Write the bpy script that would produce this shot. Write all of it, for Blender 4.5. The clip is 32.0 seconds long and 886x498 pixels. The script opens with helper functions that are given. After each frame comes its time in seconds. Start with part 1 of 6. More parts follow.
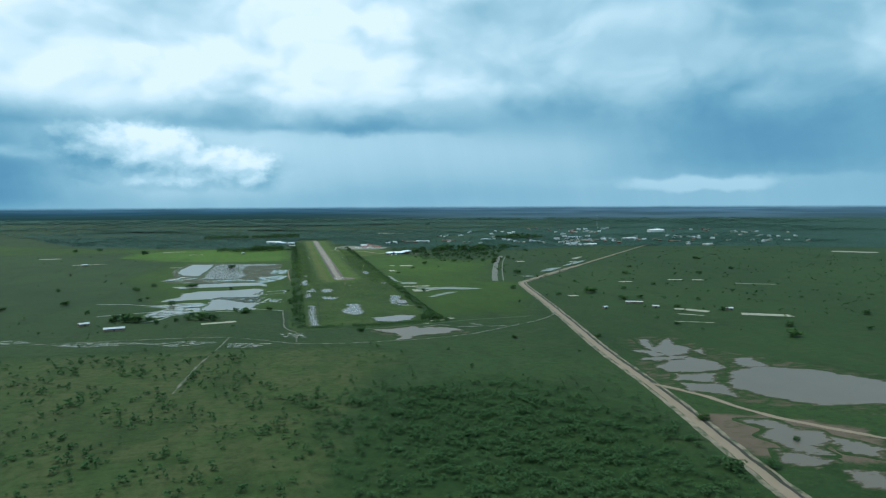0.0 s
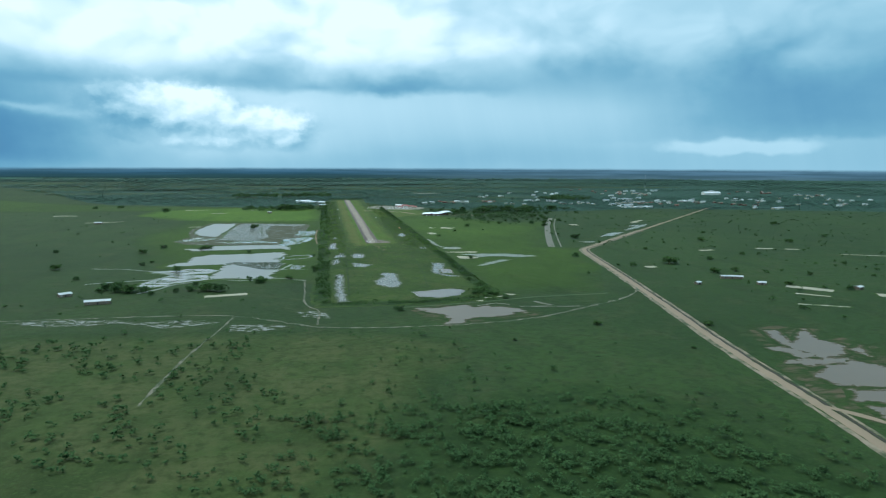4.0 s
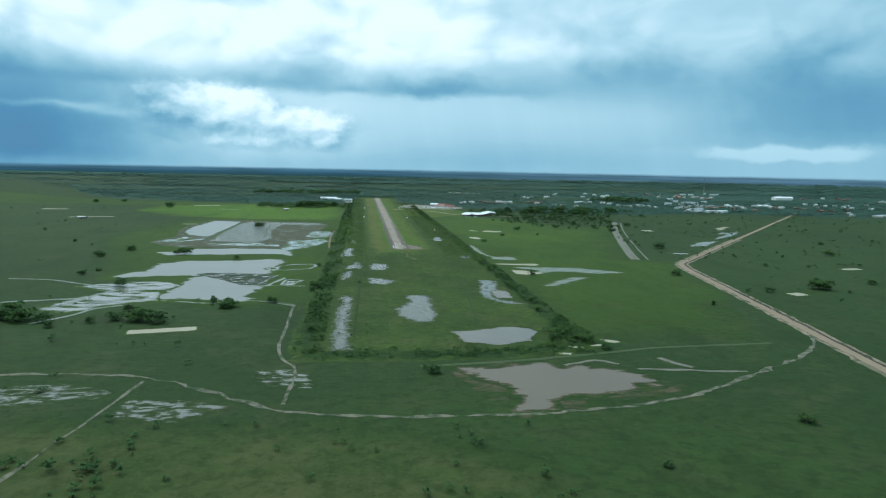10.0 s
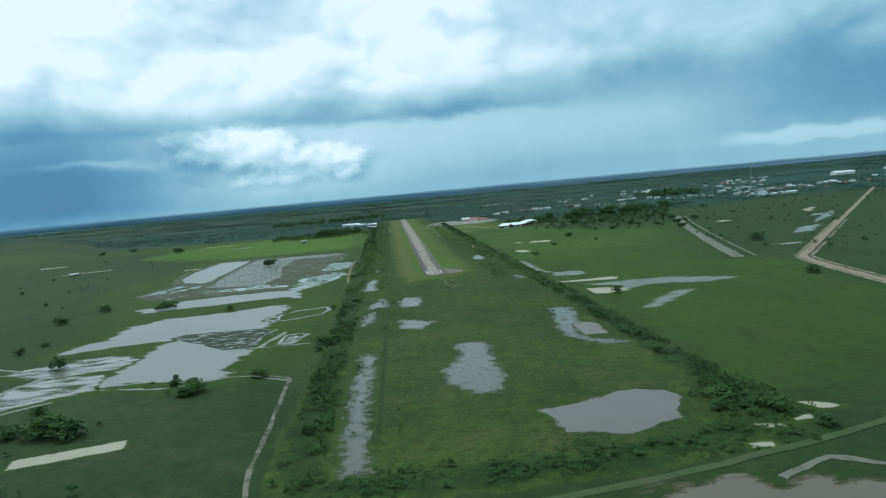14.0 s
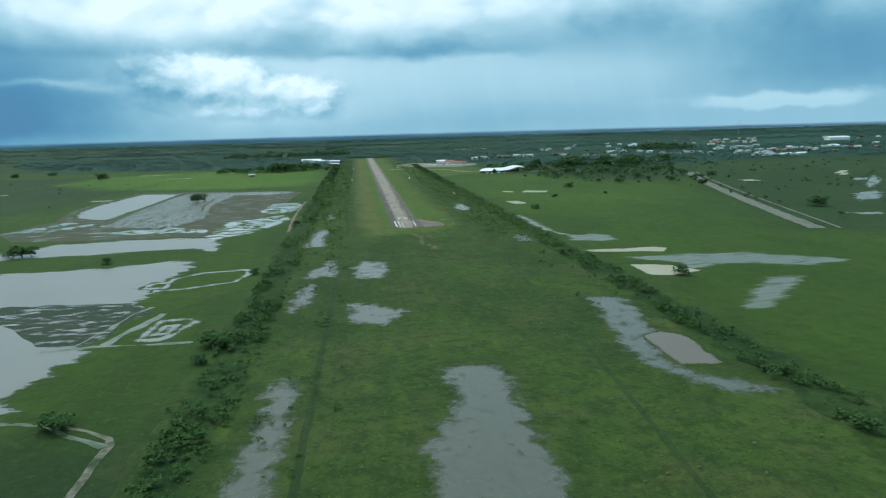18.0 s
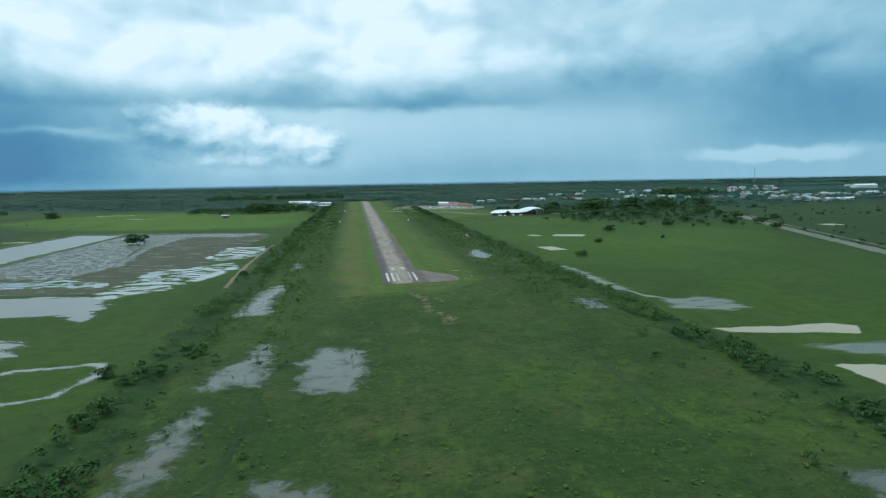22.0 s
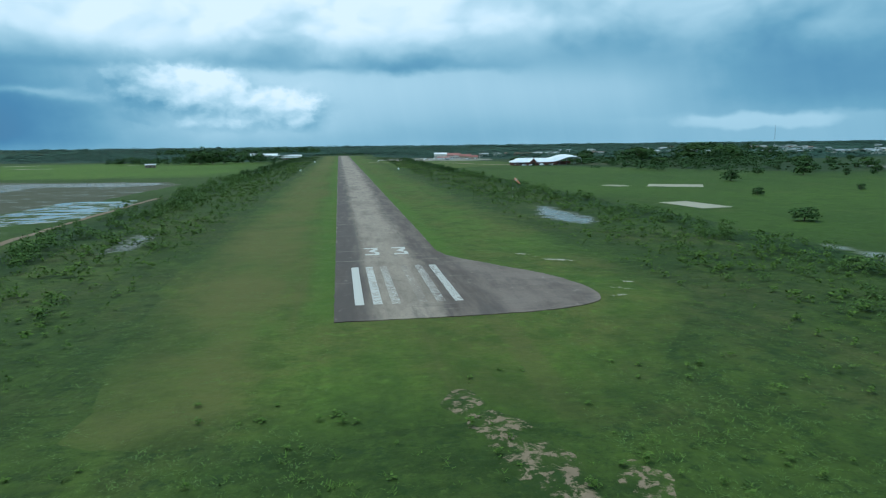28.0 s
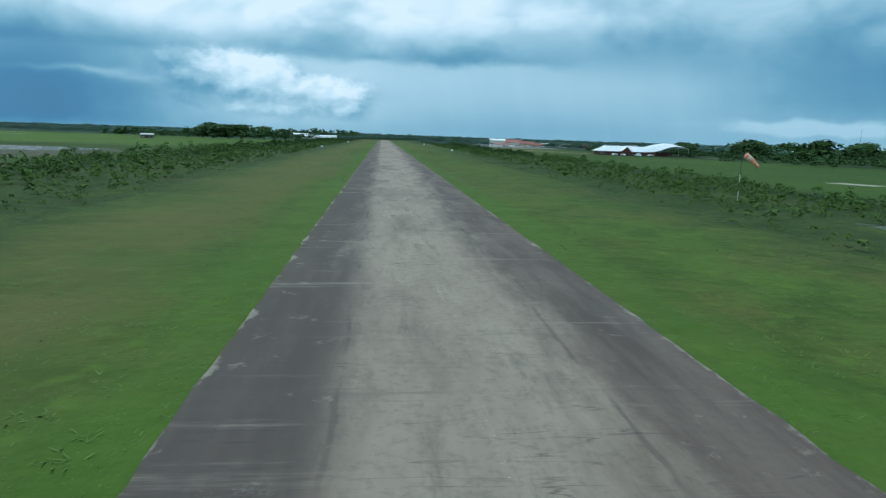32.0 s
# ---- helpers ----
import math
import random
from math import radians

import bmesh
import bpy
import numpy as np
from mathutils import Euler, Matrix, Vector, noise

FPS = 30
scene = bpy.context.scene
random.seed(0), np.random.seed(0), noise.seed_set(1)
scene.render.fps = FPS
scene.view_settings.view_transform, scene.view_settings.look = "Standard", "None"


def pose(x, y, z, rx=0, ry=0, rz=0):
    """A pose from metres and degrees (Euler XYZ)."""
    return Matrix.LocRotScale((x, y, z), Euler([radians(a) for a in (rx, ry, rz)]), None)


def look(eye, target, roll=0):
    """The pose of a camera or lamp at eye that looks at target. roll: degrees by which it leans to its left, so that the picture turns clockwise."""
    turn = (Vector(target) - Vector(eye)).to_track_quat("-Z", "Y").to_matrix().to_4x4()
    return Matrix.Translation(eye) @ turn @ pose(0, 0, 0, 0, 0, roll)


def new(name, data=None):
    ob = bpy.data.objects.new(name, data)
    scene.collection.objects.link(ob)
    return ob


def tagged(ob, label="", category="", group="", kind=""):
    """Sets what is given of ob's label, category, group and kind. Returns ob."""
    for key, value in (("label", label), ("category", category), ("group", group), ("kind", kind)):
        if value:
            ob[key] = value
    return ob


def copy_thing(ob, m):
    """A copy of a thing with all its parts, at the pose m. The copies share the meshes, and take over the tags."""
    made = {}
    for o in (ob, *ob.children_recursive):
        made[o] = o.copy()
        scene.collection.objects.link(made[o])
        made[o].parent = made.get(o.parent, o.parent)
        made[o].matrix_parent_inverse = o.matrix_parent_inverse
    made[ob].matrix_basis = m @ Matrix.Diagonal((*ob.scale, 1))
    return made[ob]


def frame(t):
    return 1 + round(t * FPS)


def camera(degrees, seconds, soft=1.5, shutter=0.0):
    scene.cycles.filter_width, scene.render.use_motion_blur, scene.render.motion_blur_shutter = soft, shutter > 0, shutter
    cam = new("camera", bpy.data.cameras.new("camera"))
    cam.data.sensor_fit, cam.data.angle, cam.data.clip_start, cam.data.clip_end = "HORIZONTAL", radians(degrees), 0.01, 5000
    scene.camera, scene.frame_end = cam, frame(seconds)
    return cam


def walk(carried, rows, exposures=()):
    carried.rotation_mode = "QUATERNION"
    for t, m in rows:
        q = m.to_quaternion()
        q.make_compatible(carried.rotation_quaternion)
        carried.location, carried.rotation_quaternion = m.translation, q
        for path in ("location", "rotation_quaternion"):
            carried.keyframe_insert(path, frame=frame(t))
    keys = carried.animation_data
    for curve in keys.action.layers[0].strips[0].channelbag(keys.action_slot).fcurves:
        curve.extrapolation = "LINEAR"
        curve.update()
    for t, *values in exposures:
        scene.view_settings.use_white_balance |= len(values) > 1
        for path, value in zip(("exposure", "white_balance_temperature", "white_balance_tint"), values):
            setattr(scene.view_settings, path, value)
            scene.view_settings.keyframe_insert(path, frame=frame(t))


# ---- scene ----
cam = camera(69.09, 32.0, soft=1.2)

# seconds, eye, target, roll: a landing approach to the runway that starts at the origin and runs along +y
PATH = [
    (0, (-73.40, -1038.86, 121.06), (-50.55, -941.76, 113.99), -0.24),
    (0.5, (-72.25, -1022.27, 119.57), (-58.52, -923.83, 108.60), -1.50),
    (1, (-71.11, -1005.67, 118.07), (-60.95, -906.99, 105.45), -2.59),
    (1.5, (-69.97, -989.05, 116.55), (-55.66, -890.82, 104.50), -0.01),
    (2, (-68.84, -972.41, 115.04), (-51.44, -874.42, 105.21), 0.59),
    (2.5, (-67.71, -955.76, 113.52), (-48.09, -858.57, 100.51), -0.07),
    (3, (-66.55, -939.11, 112.02), (-47.41, -841.93, 98.19), 1.50),
    (3.5, (-65.35, -922.45, 110.53), (-46.34, -825.09, 97.94), 1.93),
    (5.5, (-59.57, -855.43, 105.12), (-48.53, -757.06, 90.92), -9.04),
    (6, (-57.69, -838.54, 103.63), (-46.62, -739.70, 93.21), -5.71),
    (6.5, (-55.72, -821.63, 102.11), (-42.88, -722.79, 94.02), -2.44),
    (7, (-53.66, -804.73, 100.52), (-38.11, -706.52, 89.88), 0.01),
    (7.5, (-51.54, -787.88, 98.85), (-37.06, -689.25, 90.98), 0.16),
    (8, (-49.40, -771.08, 97.10), (-38.64, -671.84, 91.21), -1.36),
    (8.5, (-47.30, -754.31, 95.27), (-37.63, -655.41, 84.04), -0.59),
    (9, (-45.38, -737.50, 93.39), (-34.53, -638.35, 86.17), -0.18),
    (9.5, (-43.70, -720.60, 91.50), (-31.36, -622.44, 76.90), -1.24),
    (10, (-42.30, -703.58, 89.64), (-29.69, -605.18, 77.04), 1.13),
    (10.5, (-41.13, -686.46, 87.80), (-27.97, -587.65, 79.84), -0.89),
    (11, (-40.13, -669.28, 85.99), (-29.28, -569.92, 83.06), 0.07),
    (11.5, (-39.19, -652.08, 84.22), (-28.30, -552.92, 77.17), 0.68),
    (12, (-38.35, -634.86, 82.48), (-26.57, -536.05, 72.67), 0.08),
    (12.5, (-37.60, -617.64, 80.76), (-26.04, -519.05, 68.63), -1.11),
    (13, (-36.95, -600.38, 79.10), (-26.94, -501.60, 67.17), -1.92),
    (13.5, (-36.36, -583.08, 77.49), (-28.02, -483.89, 68.01), -3.97),
    (15.5, (-35.03, -512.34, 72.85), (-27.58, -413.61, 58.85), -6.14),
    (16, (-34.40, -494.33, 71.05), (-23.12, -397.10, 50.58), -2.19),
    (16.5, (-33.65, -476.39, 69.14), (-20.76, -379.04, 50.27), -1.28),
    (17, (-32.80, -458.63, 67.11), (-20.39, -360.62, 51.62), -1.20),
    (17.5, (-31.83, -440.98, 65.03), (-19.48, -343.37, 47.13), -0.55),
    (18, (-30.73, -423.37, 62.91), (-18.09, -325.88, 44.62), -1.57),
    (18.5, (-29.48, -405.77, 60.78), (-16.97, -308.39, 41.80), -1.88),
    (19, (-28.19, -388.15, 58.56), (-14.36, -291.12, 38.73), -0.61),
    (19.5, (-26.88, -370.58, 56.25), (-12.28, -273.78, 35.86), 0.06),
    (20, (-25.62, -353.01, 53.97), (-9.64, -255.61, 37.96), 0.48),
    (20.5, (-24.39, -335.58, 51.70), (-8.55, -238.14, 35.78), -0.15),
    (21, (-23.05, -318.35, 49.45), (-11.58, -219.17, 43.91), -2.20),
    (21.5, (-21.56, -301.27, 47.21), (-10.75, -202.24, 38.49), -2.42),
    (22, (-20.13, -284.27, 44.98), (-6.85, -185.74, 34.19), -1.01),
    (22.5, (-18.87, -267.32, 42.74), (-4.10, -169.18, 30.44), 0.19),
    (23, (-17.76, -250.42, 40.51), (-0.89, -152.87, 26.38), 0.60),
    (23.5, (-16.76, -233.53, 38.28), (0.19, -135.97, 24.32), 0.15),
    (24, (-15.77, -216.69, 36.07), (0.03, -119.25, 20.07), -1.08),
    (24.5, (-14.84, -199.68, 33.90), (2.66, -102.22, 19.98), 1.21),
    (26.5, (-10.73, -129.69, 25.52), (5.36, -32.40, 8.88), 0.52),
    (27, (-9.90, -112.67, 23.60), (4.36, -14.86, 8.43), 1.42),
    (27.5, (-9.04, -95.80, 21.77), (6.03, 2.28, 9.45), 1.02),
    (28, (-8.19, -79.16, 20.03), (7.28, 18.31, 3.87), -0.63),
    (28.5, (-7.36, -62.81, 18.30), (8.32, 34.81, 3.28), -1.25),
    (29, (-6.65, -46.64, 16.65), (6.13, 52.02, 6.53), -0.86),
    (29.5, (-5.82, -30.67, 14.99), (7.21, 66.66, -3.90), 2.71),
    (30, (-5.02, -14.83, 13.37), (7.18, 81.78, -9.40), 2.03),
    (30.5, (-4.43, 1.04, 11.76), (7.54, 98.99, -4.50), 1.86),
    (31, (-3.93, 16.86, 10.41), (7.28, 115.22, -3.70), 0.75),
    (31.5, (-3.47, 32.53, 9.49), (7.21, 130.84, -5.38), 0.60),
    (32, (-3.34, 48.12, 8.63), (6.37, 146.16, -8.53), 1.93),
]
walk(cam, [(t, look(eye, target, roll)) for t, eye, target, roll in PATH], exposures=[(0, -0.21, 5200.0, 2.0), (1.0, 0.09, 5200.0, 2.0), (2.0, -0.11, 5200.0, 2.0), (3.0, -0.01, 5280.0, 2.0), (6.0, -0.16, 5200.0, 2.0), (7.0, 0.06, 5200.0, 2.0), (8.0, -0.21, 5200.0, 2.0), (9.0, -0.31, 5200.0, 2.0), (10.0, -0.06, 5340.0, 2.0), (11.0, -0.34, 5340.0, 2.0), (12.0, -0.19, 5340.0, 2.0), (13.0, -0.25, 5340.0, 2.0), (16.0, 0.0, 5340.0, 2.0), (17.0, -0.1, 5340.0, 2.0), (18.0, -0.11, 5340.0, 2.0), (19.0, 0.02, 5340.0, 2.0), (20.0, 0.09, 5340.0, 2.0), (21.0, -0.41, 5280.0, 2.0), (22.0, -0.22, 5280.0, 2.0), (24.0, -0.1, 5280.0, 2.0), (27.0, -0.21, 5280.0, 2.0), (28.0, -0.26, 5120.0, 2.0), (29.3, -0.34, 5120.0, 2.0), (29.9, 0.14, 5280.0, 2.0), (30.2, 0.14, 5280.0, 2.0), (30.8, -0.36, 5120.0, 2.0), (32.0, -0.31, 5120.0, 2.0)])


# ---- node helpers ----
class Graph:
    """Short forms for building node trees."""

    def __init__(self, tree):
        self.tree = tree
        tree.nodes.clear()

    def node(self, kind):
        return self.tree.nodes.new(kind)

    def put(self, socket, value):
        if isinstance(value, bpy.types.NodeSocket):
            self.tree.links.new(value, socket)
        else:
            socket.default_value = value

    def math(self, op, a, b=0.0, clamp=False):
        n = self.node("ShaderNodeMath")
        n.operation, n.use_clamp = op, clamp
        self.put(n.inputs[0], a)
        self.put(n.inputs[1], b)
        return n.outputs[0]

    def vec(self, op, a, b=(0, 0, 0), scale=None):
        n = self.node("ShaderNodeVectorMath")
        n.operation = op
        self.put(n.inputs[0], a)
        self.put(n.inputs[1], b)
        if scale is not None:
            self.put(n.inputs["Scale"], scale)
        return n.outputs["Value"] if op in ("DOT_PRODUCT", "LENGTH") else n.outputs[0]

    def xyz(self, x, y, z=0.0):
        n = self.node("ShaderNodeCombineXYZ")
        for s, v in zip(n.inputs, (x, y, z)):
            self.put(s, v)
        return n.outputs[0]

    def noise(self, where, scale, detail=4.0, rough=0.55, out=0, warp=0.0):
        n = self.node("ShaderNodeTexNoise")
        self.put(n.inputs["Vector"], where)
        n.inputs["Scale"].default_value, n.inputs["Detail"].default_value = scale, detail
        n.inputs["Roughness"].default_value, n.inputs["Distortion"].default_value = rough, warp
        return n.outputs[out]

    def band(self, value, lo, hi, to0=0.0, to1=1.0):
        n = self.node("ShaderNodeMapRange")
        n.interpolation_type = "SMOOTHSTEP"
        for s, v in zip(n.inputs, (value, lo, hi, to0, to1)):
            self.put(s, v)
        return n.outputs[0]

    def mix(self, factor, a, b, mode="MIX"):
        n = self.node("ShaderNodeMix")
        n.data_type, n.blend_type = "RGBA", mode
        self.put(n.inputs[0], factor)
        for s, v in zip(n.inputs[6:8], (a, b)):
            self.put(s, v if isinstance(v, bpy.types.NodeSocket) else (*v, 1.0))
        return n.outputs[2]

    def ramp(self, value, *stops):
        n = self.node("ShaderNodeValToRGB")
        e = n.color_ramp.elements
        while len(e) < len(stops):
            e.new(0.5)
        for k, (p, c) in zip(e, stops):
            k.position, k.color = p, (*c, 1.0)
        self.put(n.inputs[0], value)
        return n.outputs[0]


# ---- sky, sun ----
SUN_EL, SUN_AZ = radians(58), radians(-35)  # height, and the turn to the right of the runway's heading
world = bpy.data.worlds.new("sky")
scene.world = world
world.use_nodes = True
g = Graph(world.node_tree)
way = g.vec("NORMALIZE", g.node("ShaderNodeTexCoord").outputs["Generated"])
split = g.node("ShaderNodeSeparateXYZ")
g.put(split.inputs[0], way)
azimuth = g.math("MULTIPLY", g.math("ARCTAN2", split.outputs[0], split.outputs[1]), 57.2958)
height = g.math("MULTIPLY", g.math("ARCSINE", split.outputs[2]), 57.2958)
flat = g.xyz(azimuth, height)
stretched = g.vec("MULTIPLY", flat, (0.66, 1.0, 1.0))
curl = g.vec("SUBTRACT", g.noise(stretched, 0.42, 4.0, 0.5, 1), (0.5, 0.5, 0.5))
swell = g.vec("SUBTRACT", g.noise(stretched, 0.13, 2.0, 0.5, 1), (0.5, 0.5, 0.5))
warped = g.vec("ADD", flat, g.vec("ADD", g.vec("MULTIPLY", curl, (1.8, 1.4, 0.0)), g.vec("MULTIPLY", swell, (8.0, 3.0, 0.0))))
lightly = g.vec("ADD", flat, g.vec("MULTIPLY", curl, (3.4, 1.5, 0.0)))


def puffs(where, scale):
    """Rounded cloud heads, 0 in the creases and 1 on the crowns."""
    n = g.node("ShaderNodeTexVoronoi")
    n.feature, n.normalize = "SMOOTH_F1", True
    g.put(n.inputs["Vector"], where)
    n.inputs["Scale"].default_value, n.inputs["Detail"].default_value, n.inputs["Roughness"].default_value = scale, 3.0, 0.45
    n.inputs["Smoothness"].default_value = 0.35
    return g.band(n.outputs["Distance"], 0.62, 0.08)


def density(where):
    """Thickness of the cloud deck: broad masses with rounded heads."""
    w = g.vec("MULTIPLY", where, (0.62, 1.0, 1.0))
    return g.math("ADD", g.noise(w, 0.11, 3.0, 0.45), g.math("MULTIPLY", puffs(w, 0.26), 0.22))


def bank(where, az, el, wide, tall):
    """A soft oval of cloud at a bearing and height in degrees."""
    off = g.vec("MULTIPLY", g.vec("SUBTRACT", where, (az, el, 0)), (1 / wide, 1 / tall, 0))
    return g.math("EXPONENT", g.math("MULTIPLY", g.vec("DOT_PRODUCT", off, off), -1.0))


def blend(mask, a, b):
    """a where mask is 0, b where it is 1."""
    return g.math("ADD", a, g.math("MULTIPLY", mask, g.math("SUBTRACT", b, a)))


def part_of(vector, axis):
    n = g.node("ShaderNodeSeparateXYZ")
    g.put(n.inputs[0], vector)
    return n.outputs[axis]


mass = density(warped)
relief = g.math("SUBTRACT", mass, density(g.vec("ADD", warped, (-1.0, 1.4, 0.0))))
puff = puffs(g.vec("ADD", stretched, g.vec("MULTIPLY", curl, (0.6, 0.6, 0.0))), 0.52)
soft = g.noise(g.vec("MULTIPLY", flat, (0.35, 1.0, 1.0)), 0.07, 4.0, 0.5)
texture = g.math("ADD", g.math("MULTIPLY", relief, 1.15), g.math("MULTIPLY", g.math("SUBTRACT", soft, 0.5), 0.42))
texture = g.math("ADD", texture, g.band(mass, 0.50, 0.72, -0.10, 0.10))
base_line = part_of(lightly, 1)
# the deck: bright billows over a flat grey base, duller towards the rain on the other side
deck = g.math("SUBTRACT", g.band(azimuth, 2.0, 30.0, 0.90, 0.64), g.band(part_of(warped, 1), 11.0, 5.8, 0.0, 0.40))
deck = g.math("ADD", deck, g.math("MULTIPLY", texture, g.math("MULTIPLY", g.band(height, 5.0, 10.0, 0.35, 1.0), g.band(azimuth, 6.0, 24.0, 0.85, 0.55))))
# veils of rain under it
streaks = g.math("MULTIPLY", g.math("SUBTRACT", g.noise(g.xyz(g.math("ADD", azimuth, g.math("MULTIPLY", height, 0.25)), 0.0), 0.22, 4.0, 0.6), 0.5), 0.10)
rain = g.math("ADD", g.band(height, 0.0, 5.5, 0.54, 0.68), streaks)
firm = g.band(base_line, 5.7, 6.6)
under = blend(g.band(azimuth, 9.0, 19.0), firm, g.band(height, 4.0, 10.0))
bright = blend(under, rain, deck)
# cloud banks: bearing, height, half width, half height, how much lighter or darker
for az, el, wide, tall, gain in (
    (-21, 14.5, 9, 4.5, 0.16), (-6, 9.5, 11, 2.2, 0.12), (9, 15, 5, 3, 0.10), (39, 12, 8, 4, -0.10), (30, 9.5, 3.2, 2.6, 0.12), (40, 8.0, 3.0, 1.0, 0.12),
    (-26, 6.4, 9, 1.8, -0.20), (17, 8, 6, 4, -0.02), (6, 6.6, 7, 0.7, -0.10),
):
    bright = g.math("ADD", bright, g.math("MULTIPLY", bank(warped, az, el, wide, tall), gain))
for az, el, wide, tall, gain in (
    (-26, 2.8, 8.5, 2.9, -0.44), (-26, 0.6, 9, 0.9, -0.10), (-7, 1.6, 9, 1.3, 0.13), (-6, 4.2, 8, 2.2, 0.10), (-50, 4, 16, 4, -0.2), (-22, 4.0, 5.0, 0.30, 0.20), (11, 0.8, 16, 1.2, -0.06), (48, 4, 10, 3, -0.12),
):
    bright = g.math("ADD", bright, g.math("MULTIPLY", bank(lightly, az, el, wide, tall), gain))
# a dark bank with a flat base, and small bright heads below it
heavy = g.math("MULTIPLY", bank(lightly, 38, 4.6, 10.5, 2.6), g.band(base_line, 1.7, 2.4))
bright = g.math("ADD", bright, g.math("MULTIPLY", heavy, -0.30))
heads = g.math("ADD", bank(lightly, 35, 1.5, 7.0, 0.75), g.math("MULTIPLY", g.math("SUBTRACT", puff, 0.5), 0.45))
bright = g.math("ADD", bright, g.math("MULTIPLY", g.band(heads, 0.40, 0.85), 0.13))
# the bright cumulus low over the horizon: a grey flank, then sunlit heads


def heap(shift):
    """Thickness of the low cumulus, seen a little aside by the given shift in degrees."""
    spot = g.vec("ADD", flat, shift)
    wide = g.vec("MULTIPLY", spot, (0.72, 1.0, 1.0))
    bent = g.vec("ADD", spot, g.vec("MULTIPLY", g.vec("SUBTRACT", g.noise(wide, 0.55, 5.0, 0.58, 1), (0.5, 0.5, 0.5)), (2.6, 1.5, 0.0)))
    total = g.math("MULTIPLY", puffs(g.vec("MULTIPLY", bent, (0.72, 1.0, 1.0)), 0.62), 0.38)
    for az, el, wide_by, tall, gain in ((-10.8, 4.7, 4.2, 1.6, 0.80), (-5.8, 3.6, 4.6, 1.4, 0.62), (-2.6, 3.0, 2.2, 1.8, 0.44), (-9.0, 1.9, 7.0, 0.9, 0.42), (-16.0, 4.8, 4.2, 2.1, 0.46), (-12.5, 6.0, 3.4, 0.9, 0.30)):
        total = g.math("ADD", total, g.math("MULTIPLY", bank(bent, az, el, wide_by, tall), gain))
    return total


thick = heap((0.0, 0.0, 0.0))
lit = g.math("SUBTRACT", thick, heap((-0.45, 0.75, 0.0)))
glow = g.math("ADD", g.band(thick, 0.45, 1.25, 0.60, 0.88), g.math("MULTIPLY", lit, 0.62))
glow = g.math("SUBTRACT", glow, g.band(azimuth, -11.0, -17.0, 0.0, 0.24))
bright = blend(g.math("MULTIPLY", g.band(thick, 0.34, 0.80), g.band(height, 0.5, 1.6)), bright, glow)
cloud = g.ramp(bright, (0.0, (0.06, 0.18, 0.33)), (0.2, (0.12, 0.28, 0.42)), (0.4, (0.24, 0.44, 0.53)), (0.55, (0.395, 0.59, 0.645)),
               (0.72, (0.60, 0.765, 0.785)), (0.88, (0.85, 0.95, 0.93)), (1.0, (1.04, 1.06, 1.0)))
sky = g.node("ShaderNodeTexSky")
sky.sky_type, sky.sun_disc, sky.sun_elevation, sky.sun_rotation = "NISHITA", False, SUN_EL, SUN_AZ
open_sky = g.mix(1.0, sky.outputs[0], (0.10, 0.10, 0.10), "MULTIPLY")
shown = g.mix(g.band(bright, 0.02, 0.30, 0.92, 1.0), open_sky, cloud)
# thin high overcast overhead, brighter than the banks near the horizon
shown = g.mix(1.0, shown, g.ramp(g.band(height, 24, 60), (0.0, (1, 1, 1)), (1.0, (1.35, 1.3, 1.25))), "MULTIPLY")
# woodland too far off to be modelled, up to the horizon line, distance haze put into its colours
hazy_land = g.ramp(g.band(height, -1.5, -0.35), (0.0, (0.027, 0.056, 0.042)), (0.45, (0.040, 0.082, 0.082)), (0.8, (0.050, 0.115, 0.160)), (1.0, (0.10, 0.19, 0.25)))
# pale rain veil over the land, mixed in towards the right
hazy_land = g.mix(g.band(azimuth, -4.0, 22.0, 0.0, 0.42), hazy_land, (0.20, 0.30, 0.36))
hazy_land = g.mix(g.band(g.noise(g.vec("MULTIPLY", flat, (0.12, 4.0, 1.0)), 1.0, 5.0), 0.35, 0.65, 0.0, 0.45), hazy_land, (0.022, 0.050, 0.050))
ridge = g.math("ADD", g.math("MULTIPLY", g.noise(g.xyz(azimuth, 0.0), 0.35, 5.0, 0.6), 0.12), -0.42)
shown = g.mix(g.band(g.math("SUBTRACT", height, ridge), -0.10, 0.16), hazy_land, shown)
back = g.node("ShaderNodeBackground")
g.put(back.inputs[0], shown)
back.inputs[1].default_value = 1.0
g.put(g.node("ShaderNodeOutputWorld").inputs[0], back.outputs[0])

sun = new("sun", bpy.data.lights.new("sun", "SUN"))
sun.data.energy, sun.data.angle, sun.data.color = 1.8, radians(9), (1.0, 0.95, 0.86)
sun.matrix_world = look((0, 0, 900), (-math.sin(SUN_AZ) * 900 / math.tan(SUN_EL), -math.cos(SUN_AZ) * 900 / math.tan(SUN_EL), 0))


